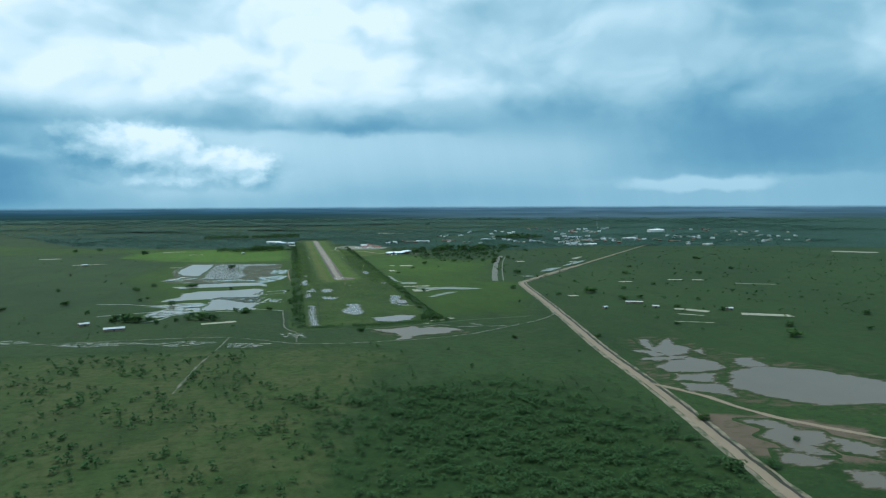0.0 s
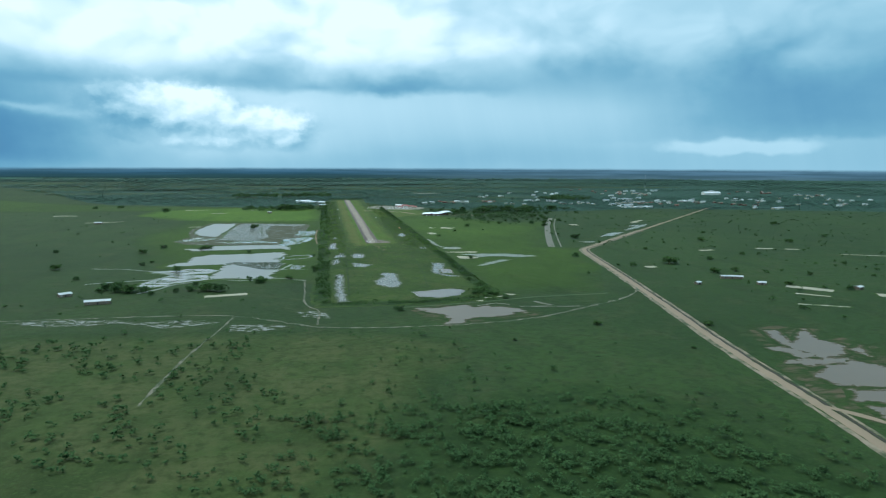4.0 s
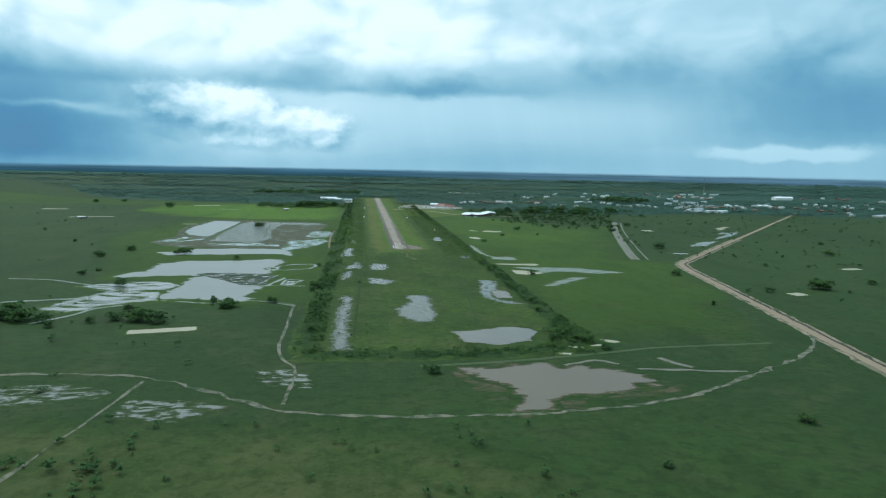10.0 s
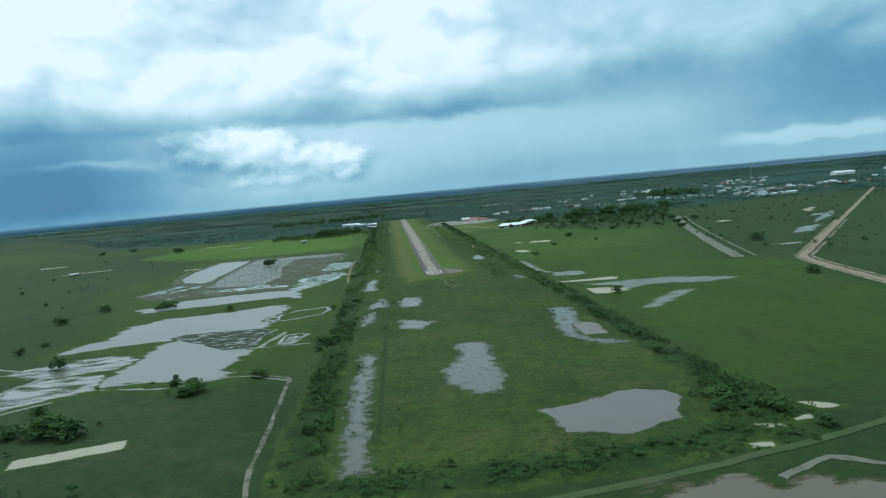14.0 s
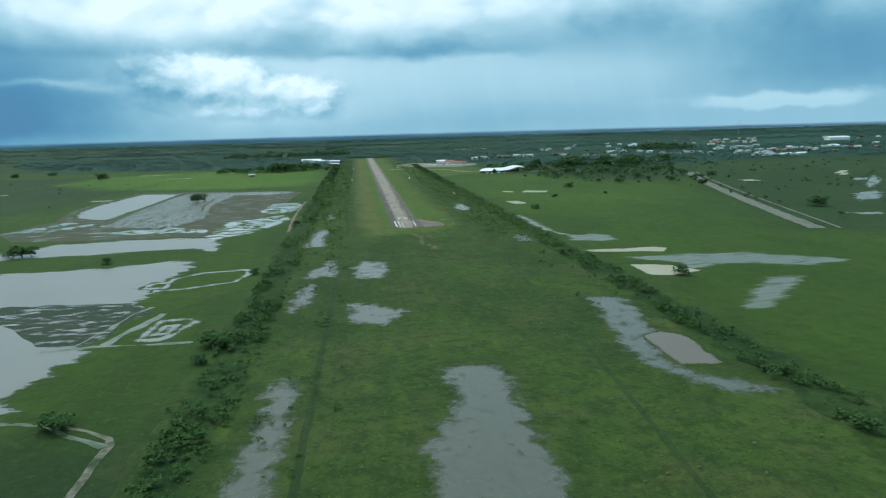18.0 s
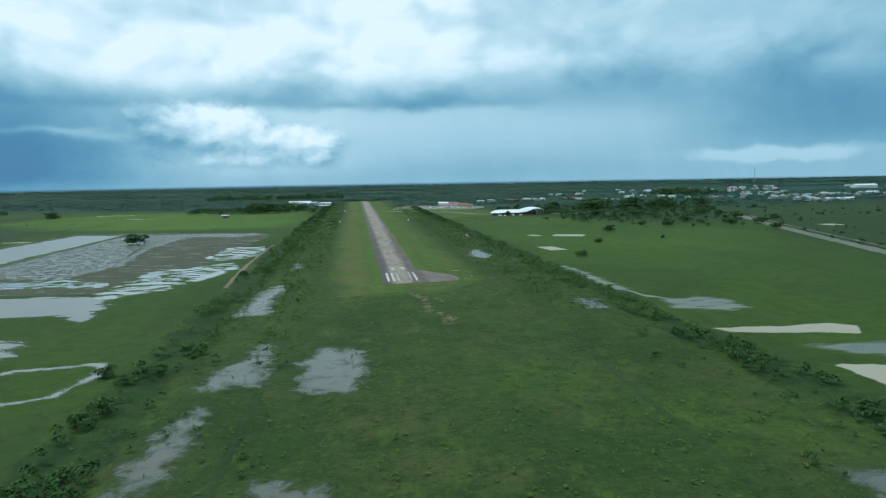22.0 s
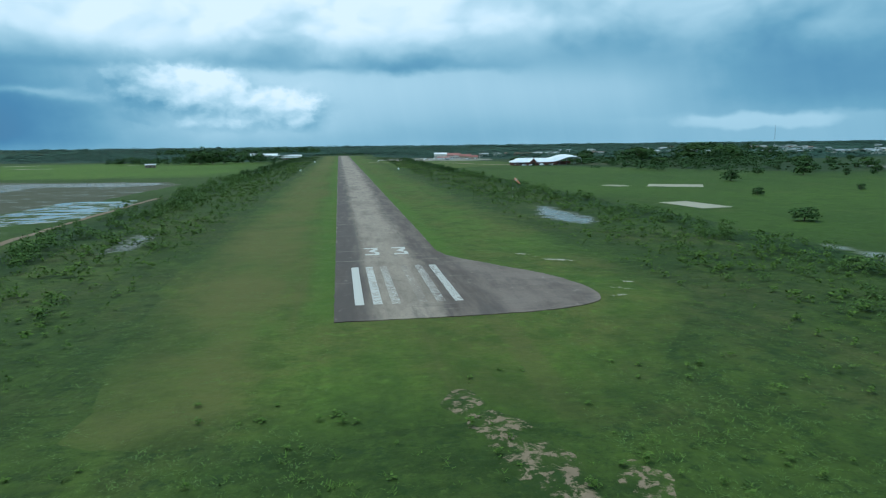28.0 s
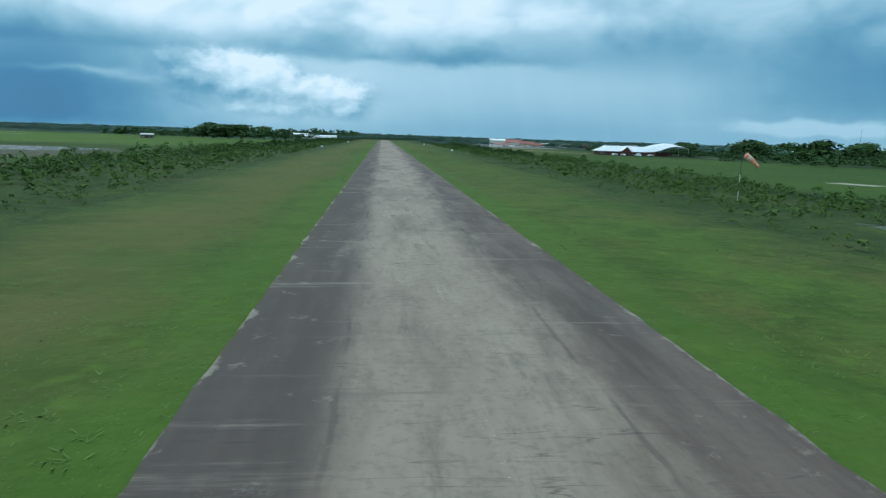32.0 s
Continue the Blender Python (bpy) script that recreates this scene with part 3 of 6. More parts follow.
WHITE_METAL = painted("white_roof_sheet", (0.80, 0.82, 0.83), 0.4)
TIN = painted("grey_tin_roof", (0.30, 0.33, 0.34), 0.5)
DULL_ROOF = painted("dull_white_roof", (0.48, 0.50, 0.50), 0.6)
RUST = painted("rusty_roof", (0.24, 0.13, 0.09))
RED_ROOF = painted("red_roof", (0.26, 0.095, 0.075))
PINK_ROOF = painted("pink_roof", (0.31, 0.13, 0.105))
POLE_DARK = painted("weathered_pole", (0.10, 0.11, 0.08), 0.8)
# backdrop land with the distance haze mixed into its colour
HAZED_BACK_LAND = surface("hazed_distant_land", tone_of((0.036, 0.080, 0.052), (0.050, 0.100, 0.064)), 0.95, spec=0.03)
BRICK = painted("brick_wall", (0.15, 0.066, 0.050), 0.85)
MUD_WALL = painted("mud_wall", (0.20, 0.165, 0.12), 0.9)
WHITE_WALL = painted("white_wall", (0.72, 0.70, 0.64), 0.8)
CREAM_WALL = painted("cream_wall", (0.55, 0.47, 0.34), 0.8)
DARK = surface("dark_opening", (0.02, 0.022, 0.025), 0.5)
GLASS_DARK = surface("window_glass", (0.03, 0.04, 0.05), 0.08, spec=0.6)
STEEL = surface("grey_steel", (0.35, 0.36, 0.37), 0.45, 0.6)
POLE_WHITE = painted("white_pole", (0.62, 0.60, 0.55))
ORANGE = surface("orange_cloth", lambda k, p: k.mix(k.noise(p, 1.5, 4.0), (0.82, 0.28, 0.14), (0.92, 0.46, 0.32)), 0.8)
PALE_CLOTH = surface("pale_cloth", (0.80, 0.62, 0.55), 0.8)
RUBBER = surface("rubber", (0.02, 0.02, 0.02), 0.8)


# ---- mesh helpers ----
LAYERS = []
PLAN = 0.85  # metres in one unit of the plan in which places are given below


def at(x, y, turn=0.0, z=0.0):
    """The pose of a thing at a place of the plan."""
    return pose(x * PLAN, y * PLAN, z, 0, 0, turn)


def part(name, bm, material, parent=None, label="", smooth=False):
    """Links a bmesh as one mesh object, under a thing or a part where one is given."""
    me = bpy.data.meshes.new(name)
    bm.to_mesh(me)
    bm.free()
    me.materials.append(material)
    if smooth:
        me.polygons.foreach_set("use_smooth", [True] * len(me.polygons))
    ob = new(name, me)
    ob.parent = parent
    return tagged(ob, label)


def opening(parent, centre, size, frame_material, label=""):
    """A window in a wall that faces y: frame with a dark pane set in it."""
    (x, y, z), (w, d, h) = centre, size
    bm = bmesh.new()
    for dx, dz, bw, bh in ((0, h / 2, w + 0.2, 0.1), (0, -h / 2, w + 0.2, 0.1), (-w / 2, 0, 0.1, h - 0.1), (w / 2, 0, 0.1, h - 0.1), (0, 0, 0.06, h - 0.1)):
        block(bm, (x + dx, y, z + dz), (bw, d + 0.06, bh))
    holder = part("window", bm, frame_material, parent, label)
    part("pane", block(bmesh.new(), (x, y, z), (w - 0.1, d, h - 0.1)), GLASS_DARK, holder)
    return holder


def block(bm, centre, size, turn=None, bevel=0.0):
    """Adds a box to bm."""
    made = bmesh.ops.create_cube(bm, size=1.0)["verts"]
    m = Matrix.Translation(centre) @ (turn or Matrix.Identity(4)) @ Matrix.Diagonal((*size, 1))
    bmesh.ops.transform(bm, matrix=m, verts=made)
    if bevel:
        bmesh.ops.bevel(bm, geom=list({e for v in made for e in v.link_edges}), offset=bevel, segments=1, affect="EDGES")
    return bm


def tube(bm, a, b, ra, rb, sides=8):
    """Adds a tapered round bar from a to b."""
    a, b = Vector(a), Vector(b)
    made = bmesh.ops.create_cone(bm, cap_ends=True, segments=sides, radius1=ra, radius2=rb, depth=(b - a).length)["verts"]
    bmesh.ops.transform(bm, matrix=Matrix.Translation((a + b) / 2) @ (b - a).to_track_quat("Z", "Y").to_matrix().to_4x4(), verts=made)
    return bm


def smooth_line(points, closed, step):
    """A smooth line through the plan points, in even steps."""
    pts = [Vector((x * PLAN, y * PLAN, 0)) for x, y in points]
    n, out = len(pts), []
    for i in range(n if closed else n - 1):
        if closed:
            a, b, c, d = (pts[(i + k) % n] for k in (-1, 0, 1, 2))
        else:
            a, b, c, d = pts[max(i - 1, 0)], pts[i], pts[i + 1], pts[min(i + 2, n - 1)]
        count = max(2, int((c - b).length / step))
        for k in range(count):
            u = k / count
            out.append(0.5 * (2 * b + (c - a) * u + (2 * a - 5 * b + 4 * c - d) * u * u + (3 * b - a - 3 * c + d) * u ** 3))
    return out if closed else out + [pts[-1]]


def wander(p, size, amount, seed=0.0):
    """An uneven shift of a plan point."""
    q = Vector((p.x / size, p.y / size, seed))
    return Vector((noise.fractal(q, 0.9, 2.0, 4), noise.fractal(q + Vector((31.7, 5.1, 0)), 0.9, 2.0, 4), 0)) * amount


def sheet(name, points, z, material, label, category, rough=3.0, step=4.0, sharp=False, kind="structure"):
    """A flat patch of ground cover or water with an uneven outline."""
    line = [Vector((x * PLAN, y * PLAN, 0)) for x, y in points] if sharp else smooth_line(points, True, step)
    bm = bmesh.new()
    line = [p + wander(p, rough * 5, rough, z) for p in line]
    if sum(a.x * b.y - b.x * a.y for a, b in zip(line, line[1:] + line[:1])) < 0:
        line.reverse()
    bm.faces.new([bm.verts.new((p.x, p.y, z)) for p in line])
    ob = part(name, bm, material)
    return tagged(ob, label, category, kind=kind)


def patch(name, points, z, material, label, category, margin=6.0, rough=3.0, step=0.0, kind="structure"):
    """A finely meshed patch of ground that holds at each vertex how far inside the outline it lies."""
    pts = [Vector((x * PLAN, y * PLAN, 0)) for x, y in points]
    line = [a.lerp(b, k / n) for a, b in zip(pts, pts[1:] + pts[:1]) for n in (max(2, int((b - a).length / 5)),) for k in range(n)]
    line = np.array([(p + wander(p, rough * 5, rough, z)).xy for p in line])
    LAYERS.append(name)
    z += 0.0016 * (len(LAYERS) % 40)
    lo, hi = line.min(0) - margin, line.max(0) + margin
    step = step or max(1.2, float((hi - lo).max()) / 70)
    xs, ys = np.arange(lo[0], hi[0] + step, step), np.arange(lo[1], hi[1] + step, step)
    gx, gy = (v.ravel() for v in np.meshgrid(xs, ys))
    far, inside = np.full(len(gx), 1e9), np.zeros(len(gx), bool)
    for (ax, ay), (bx, by) in zip(line, np.roll(line, -1, 0)):
        u = np.clip(((gx - ax) * (bx - ax) + (gy - ay) * (by - ay)) / ((bx - ax) ** 2 + (by - ay) ** 2 + 1e-9), 0, 1)
        far = np.minimum(far, np.hypot(gx - ax - u * (bx - ax), gy - ay - u * (by - ay)))
        cross = (ay > gy) != (by > gy)
        inside ^= cross & (gx < (bx - ax) * (gy - ay) / (by - ay if by != ay else 1e-9) + ax)
    shore = np.where(inside, far, -far)
    n = len(xs)
    a = (np.arange(len(ys) - 1)[:, None] * n + np.arange(n - 1)).ravel()
    quads = np.stack([a, a + 1, a + n + 1, a + n], 1)
    quads = quads[(shore[quads] > -margin).any(1)]
    used, quads = np.unique(quads, return_inverse=True)
    me = bpy.data.meshes.new(name)
    rise = np.clip((shore + margin) / (margin * 0.8), 0, 1) * (z + 0.06) - 0.06  # the rim dips below the ground around
    me.from_pydata(np.c_[gx, gy, rise][used].tolist(), [], quads.reshape(-1, 4).tolist())
    me.attributes.new("shore", "FLOAT", "POINT").data.foreach_set("value", shore[used].astype(np.float32))
    me.materials.append(material)
    return tagged(new(name, me), label, category, kind=kind)


def ribbon(name, points, wide, z, material, label, category, rough=0.6, step=6.0, shift=0.0, thick=0.0):
    """A road, track or ditch of a given width along a line of plan points."""
    line = smooth_line(points, False, step)
    bm, rows = bmesh.new(), []
    for i, p in enumerate(line):
        d = (line[min(i + 1, len(line) - 1)] - line[max(i - 1, 0)]).normalized()
        side = Vector((d.y, -d.x, 0))
        a = p + side * (shift - wide / 2) + wander(p, 9.0, rough, 1.0)
        b = p + side * (shift + wide / 2) + wander(p, 9.0, rough, 2.0)
        row = [(*a.xy, z), (*((a + b) / 2).xy, z + wide * 0.012), (*b.xy, z)]
        if thick:
            row = [(*(a - side * 0.5).xy, z - thick), *row, (*(b + side * 0.5).xy, z - thick)]
        rows.append([bm.verts.new(v) for v in row])
    for r, s in zip(rows, rows[1:]):
        for k in range(len(r) - 1):
            bm.faces.new((r[k], r[k + 1], s[k + 1], s[k]))
    bmesh.ops.recalc_face_normals(bm, faces=bm.faces)
    if sum(f.normal.z for f in bm.faces) < 0:
        bmesh.ops.reverse_faces(bm, faces=bm.faces)
    return tagged(part(name, bm, material), label, category, kind="structure")


def joined(name, shapes, where, material, label="", category="", kind="stuff", parent=None):
    """One mesh out of many copies of a few shapes (verts, faces). where: rows of x, y, z, width, height, turn, which shape."""
    verts, faces, base = [], [], 0
    where = np.asarray(where, float)
    for n, (sv, sf) in enumerate(shapes):
        some = where[where[:, 6].astype(int) == n]
        if not len(some):
            continue
        c, s = np.cos(some[:, 5]), np.sin(some[:, 5])
        x = (sv[None, :, 0] * c[:, None] - sv[None, :, 1] * s[:, None]) * some[:, 3, None] + some[:, 0, None]
        y = (sv[None, :, 0] * s[:, None] + sv[None, :, 1] * c[:, None]) * some[:, 3, None] + some[:, 1, None]
        z = sv[None, :, 2] * some[:, 4, None] + some[:, 2, None]
        verts.append(np.stack([x, y, z], -1).reshape(-1, 3))
        faces.append((sf[None] + (base + np.arange(len(some)) * len(sv))[:, None, None]).reshape(-1, 4))
        base += len(some) * len(sv)
    verts, faces = np.concatenate(verts), np.concatenate(faces)
    me = bpy.data.meshes.new(name)
    me.vertices.add(len(verts))
    me.vertices.foreach_set("co", verts.ravel())
    me.loops.add(faces.size)
    me.loops.foreach_set("vertex_index", faces.ravel())
    me.polygons.add(len(faces))
    me.polygons.foreach_set("loop_start", np.arange(len(faces)) * 4)
    me.update(calc_edges=True)
    me.materials.append(material)
    ob = new(name, me)
    ob.parent = parent
    return tagged(ob, label, category, kind=kind)


def foliage(seed, blobs, leaves, size, flat=0.75, rise=0.6, low=0.35):
    """Leaf clumps spread over a few rounded masses, 1 wide and 1 high: verts and quads."""
    rng = np.random.default_rng(seed)
    centres = np.c_[rng.uniform(-0.26, 0.26, (blobs, 2)), rng.uniform(low, 0.75, blobs)]
    radii = rng.uniform(0.18, 0.30, blobs)
    pick = rng.integers(0, blobs, leaves)
    out = rng.normal(size=(leaves, 3))
    out /= np.linalg.norm(out, axis=1, keepdims=True)
    out[:, 2] = np.where(out[:, 2] < -0.3, -out[:, 2], out[:, 2])
    mid = centres[pick] + out * radii[pick, None] * rng.uniform(0.65, 1.1, (leaves, 1)) * (1, 1, flat)
    mid[:, 2] = np.clip(mid[:, 2], 0.04, 1.0)
    lean = out + rng.normal(size=(leaves, 3)) * 0.45 + (0, 0, rise)
    lean /= np.linalg.norm(lean, axis=1, keepdims=True)
    u = np.cross(lean, rng.normal(size=(leaves, 3)))
    u /= np.linalg.norm(u, axis=1, keepdims=True)
    v = np.cross(lean, u)
    r = size * rng.uniform(0.6, 1.3, (leaves, 1))
    corners = [mid - u * r, mid - v * r * 0.6 - lean * r * 0.2, mid + u * r, mid + v * r * 0.6 - lean * r * 0.2]
    return np.stack(corners, 1).reshape(-1, 3), np.arange(leaves * 4).reshape(-1, 4)


def blades(seed, count, lean=0.5):
    """A tuft of grass blades."""
    rng = np.random.default_rng(seed)
    a = rng.uniform(0, 2 * np.pi, count)
    foot = np.c_[rng.uniform(-0.5, 0.5, (count, 2)), np.zeros(count)]
    side = np.c_[-np.sin(a), np.cos(a), np.zeros(count)] * rng.uniform(0.03, 0.075, (count, 1))
    tip = foot + np.c_[np.cos(a) * lean, np.sin(a) * lean, rng.uniform(0.5, 1.0, count)]
    return np.stack([foot - side, foot + side, tip + side * 0.25, tip - side * 0.25], 1).reshape(-1, 3), np.arange(count * 4).reshape(-1, 4)


RNG = np.random.default_rng(7)
PONDS = ((39, -443, 31, 24), (-10, -356, 13, 40), (67, -290, 9, 42), (-35, -156, 9, 20), (-34, -246, 10, 18), (54, -535, 40, 26), (265, -665, 34, 38), (248, -765, 36, 40), (308, -815, 60, 62), (216, -920, 36, 36), (60, 112, 8, 34), (-64, -38, 6, 42), (67, -285, 9, 44))


def strewn(count, box, keep=None, wide=(1, 2), high=(0.7, 1.0), kinds=3, z=0.0):
    """Random rows for joined() within a box x0, y0, x1, y1; keep(x, y) gives the chance of each."""
    x, y = RNG.uniform(box[0], box[2], count), RNG.uniform(box[1], box[3], count)
    wet = np.zeros(count, bool)
    for px, py, rx, ry in PONDS:
        wet |= ((x - px) / rx) ** 2 + ((y - py) / ry) ** 2 < 1
    x, y = x[~wet], y[~wet]
    count = len(x)
    if keep is not None:
        ok = RNG.uniform(0, 1, count) < keep(x, y)
        x, y = x[ok], y[ok]
    w = RNG.uniform(*wide, len(x)) * RNG.uniform(0.7, 1.15, len(x))
    w = w * 0.88
    return np.c_[x * PLAN, y * PLAN, np.full(len(x), z), w, w * RNG.uniform(*high, len(x)), RNG.uniform(0, 6.28, len(x)), RNG.integers(0, kinds, len(x))]


def drift(x, y, size, seed=0):
    """Smooth random field from 0 to 1 over the plan, for patchy growth."""
    r = np.random.default_rng(seed)
    v = np.zeros_like(x)
    for k in range(7):
        a, ph, f = r.uniform(0, 6.28), r.uniform(0, 6.28), r.uniform(0.6, 2.2) / size
        v += np.sin((x * np.cos(a) + y * np.sin(a)) * f * 6.28 + ph)
    return 1 / (1 + np.exp(-v))


# ---- ground and grassland ----
bm = bmesh.new()
bmesh.ops.create_grid(bm, x_segments=40, y_segments=40, size=15000)
tagged(part("ground", bm, PASTURE), "wet green pasture reaching to the horizon", "ground", kind="structure")

patch("airfield_grass", [(-84, -470), (-40, -478), (30, -476), (86, -452), (96, -250), (98, 0), (96, 300), (92, 700), (75, 1250), (-55, 1290), (-80, 700), (-92, 250), (-90, -200)], 0.03,
      AIRFIELD, "rough uncut grass inside the airfield", "grass", 4.0, 3.0, 4.0)
patch("mown_verge", [(-30, -40), (-38, 30), (-38, 100), (-38, 300), (-38, 700), (-38, 1290), (39, 1290), (39, 700), (38, 300), (40, 100), (42, -2), (14, -40)], 0.05,
      VERGE, "bright mown grass verge on both sides of the runway", "grass", 7.0, 1.2, 2.5)
patch("meadow", [(84, -430), (190, -440), (250, -300), (300, -130), (255, -90), (320, 80), (420, 330), (300, 330), (180, 420), (90, 420), (86, 100)], 0.015,
      MEADOW, "smooth lush green meadow beside the airfield", "meadow", 40.0, 4.0)
patch("meadow", [(-82, -340), (-84, 0), (-86, 330), (-100, 640), (-400, 800), (-520, 620), (-360, 500), (-380, 100), (-300, -150), (-160, -330)], 0.015,
      MEADOW, "flat green meadow round the flooded field", "meadow", 45.0, 6.0)
patch("meadow", [(-140, 660), (-120, 880), (-330, 920), (-620, 1000), (-900, 1150), (-1500, 1700), (-1700, 1500), (-900, 820), (-420, 820)], 0.019,
      MEADOW, "bright green meadow before the woodland", "meadow", 45.0, 8.0)

patch("meadow", [(-104, 430), (-100, 640), (-110, 880), (-330, 900), (-520, 820), (-520, 640), (-400, 500), (-260, 440)], 0.03, SUN_FIELD, "bright green meadow beyond the flooded field, sun between clouds put into its colour", "meadow", 30.0, 6.0)
patch("meadow", [(98, 40), (99, 420), (140, 560), (230, 480), (300, 350), (340, 210), (260, 70), (170, 10)], 0.032, SUN_PATCH, "green meadow before the airport buildings, sunlight put into its colour", "meadow", 30.0, 5.0)
patch("meadow", [(45, 560), (45, 900), (110, 960), (200, 700), (160, 560), (90, 520)], 0.034, VERGE, "pale green grass before the airport buildings", "grass", 12.0, 4.0)
for points in ([(-88, -465), (-88, 0), (-88, 600), (-80, 1250), (-66, 1250), (-72, 600), (-74, 0), (-75, -465)], [(80, -452), (82, 0), (80, 900), (95, 900), (96, 0), (94, -452)], [(-84, -482), (-84, -466), (30, -468), (86, -452), (86, -466), (30, -484)]):
    patch("scrub_floor", points, 0.06, SCRUB_FLOOR, "darker green ground under the scrub belt", "undergrowth", 5.0, 2.0, 3.0)

# ---- runway ----
bm = bmesh.new()
HALF, LENGTH = 9.4, 1130.0
apron = smooth_line([(11.0, 62.0), (11.8, 42.0), (20.0, 27.0), (27.5, 14.5), (30.0, 3.0), (28.0, -4.0), (20.0, -7.6), (9.0, -8.6), (0.0, -8.6), (-10.0, -8.6)], False, 1.0)
left = [Vector((-HALF, y, 0)) for y in (*np.arange(-7.3, 260, 1.3), *np.arange(260, LENGTH, 5.0))] + [Vector((-HALF, LENGTH, 0))]
right = [Vector((HALF, y, 0)) for y in (*np.arange(LENGTH, 260.0, -5.0), *np.arange(260.0, 53.0, -1.3))]
edge = left + right + apron
ring = [p + wander(p, 2.4, 0.20, 3.0) for p in edge]
top = [bm.verts.new((p.x, p.y, 0.14)) for p in ring]
low = [bm.verts.new((p.x, p.y, -0.1)) for p in ring]
bm.faces.new(top)
for i in range(len(top)):
    j = (i + 1) % len(top)
    bm.faces.new((top[i], low[i], low[j], top[j]))
bmesh.ops.recalc_face_normals(bm, faces=bm.faces)
runway = tagged(part("runway", bm, ASPHALT), "worn grey asphalt runway with a pale wheel-worn middle", "runway", kind="structure")


def marking(name, outline, material, label):
    bm = bmesh.new()
    bm.faces.new([bm.verts.new((x * PLAN, y * PLAN, 0.146)) for x, y in outline])
    return part(name, bm, material, runway, label)


STRIPE = 1.36
for k, paint, word in ((0, PAINT, "fresh white threshold stripe"), (1, OLD_PAINT, "worn white threshold stripe"), (2, THIN_PAINT, "mostly worn white threshold stripe"),
                       (4, FAINT_PAINT, "nearly vanished threshold stripe"), (5, THIN_PAINT, "mostly worn white threshold stripe"), (6, OLD_PAINT, "worn white threshold stripe")):
    x = -8.05 + k * 2 * STRIPE + (0 if k < 4 else -STRIPE)
    marking("threshold_stripe", [(x, 0), (x + STRIPE, 0), (x + STRIPE, 30), (x, 30)], paint, word)
THREE = [(0, 0), (3.1, 0), (3.1, 3.6), (2.05, 4.9), (2.95, 6.4), (3.1, 9.6), (0, 9.6), (0, 8.2), (2.2, 8.2), (0.87, 4.9), (2.25, 2.8), (2.2, 1.3), (0, 1.3)]
for x0 in (-4.75, 1.45):
    marking("number_three", [(x0 + x, 43.4 + y) for x, y in THREE], PAINT, "white painted runway number 3")
for k in range(14):
    marking("centre_dash", [(-0.12, 74 + k * 21), (0.12, 74 + k * 21), (0.12, 79.5 + k * 21), (-0.12, 79.5 + k * 21)], FAINT_PAINT, "faint white centre-line dash")

# ---- roads and tracks ----
MAIN = [(110, -1180), (147, -967), (181, -800), (205, -660), (235, -520), (272, -340), (300, -195), (312, -145), (322, -125), (345, -99), (440, 9), (545, 128), (680, 281), (847, 471), (1000, 645), (1125, 787)]
ribbon("main_road", MAIN, 4.8, 0.16, DIRT, "pale unpaved main road with a graded surface", "road", 0.8, 6.0, 0.0, 0.2)
ribbon("road_ditch", MAIN[:12], 1.9, 0.07, DITCH, "dark wet ditch along the main road", "ditch", 0.8, 6.0, 3.8)
ribbon("ditch_spoil", MAIN[:12], 2.2, 0.08, VERGE_EARTH, "pale earth thrown up beside the road ditch", "road verge", 1.2, 6.0, 5.8)
ribbon("road_bank", MAIN[:12], 3.4, 0.05, VERGE_EARTH, "bare earth strip beside the main road", "road verge", 1.6, 6.0, -4.4)
ribbon("old_airstrip", [(465, 432), (400, 270), (330, 70), (276, -98)], 9.5, 0.10, STRIP, "disused pale dirt airstrip in the meadow", "airstrip", 1.4)
ribbon("airstrip_ditch", [(474, 424), (412, 262), (345, 66), (292, -100)], 2.0, 0.07, STRIP, "bare earth edge of the old airstrip", "ditch", 0.8)
ribbon("dirt_track", [(-700, -470), (-379, -494), (-255, -496), (-168, -502), (-120, -528), (-84, -555), (-30, -566), (25, -566), (92, -556), (153, -524), (220, -480), (256, -430)], 1.9, 0.10, TRACK,
       "pale sandy track with wet ruts", "track", 2.2, 3.0)
ribbon("dirt_track", [(-154, -512), (-160, -560), (-170, -630), (-176, -712)], 1.4, 0.10, TRACK, "branching pale sandy track", "track", 1.0)
ribbon("dirt_track", [(-140, -322), (-118, -328), (-101, -338), (-100, -352), (-98, -410), (-97, -454), (-92, -480), (-83, -500), (-84, -548)], 1.6, 0.10, TRACK, "pale winding footpath beside the scrub", "track", 0.8)
ribbon("grass_track", [(-18, -497), (10, -494), (44, -489), (95, -478), (127, -470), (205, -464)], 3.0, 0.135, MEADOW_TRACK, "smooth green track below the scrub belt", "track", 0.6)
ribbon("dirt_track", [(184, -769), (200, -796), (209, -817), (213, -837), (227, -871), (260, -915)], 4.0, 0.10, DIRT, "muddy side track off the main road", "track", 1.2)
ribbon("levee_path", [(-93, 220), (-94, 170), (-94, 119), (-93, 60), (-91, 0)], 1.9, 0.09, RED_EARTH, "reddish bare levee beside the scrub belt", "levee", 1.2)
ribbon("airport_road", [(30, 760), (120, 700), (170, 600), (300, 560)], 7.0, 0.09, DIRT, "pale access road to the airfield buildings", "road", 1.0)
ribbon("faint_track", [(46, -120), (42, -240), (36, -330), (30, -400)], 1.6, 0.07, PASTURE, "faint grassy wheel track", "track", 0.4)
ribbon("faint_track", [(-48, -100), (-50, -220), (-52, -330), (-54, -430)], 1.8, 0.07, PASTURE, "faint grassy wheel track", "track", 0.4)
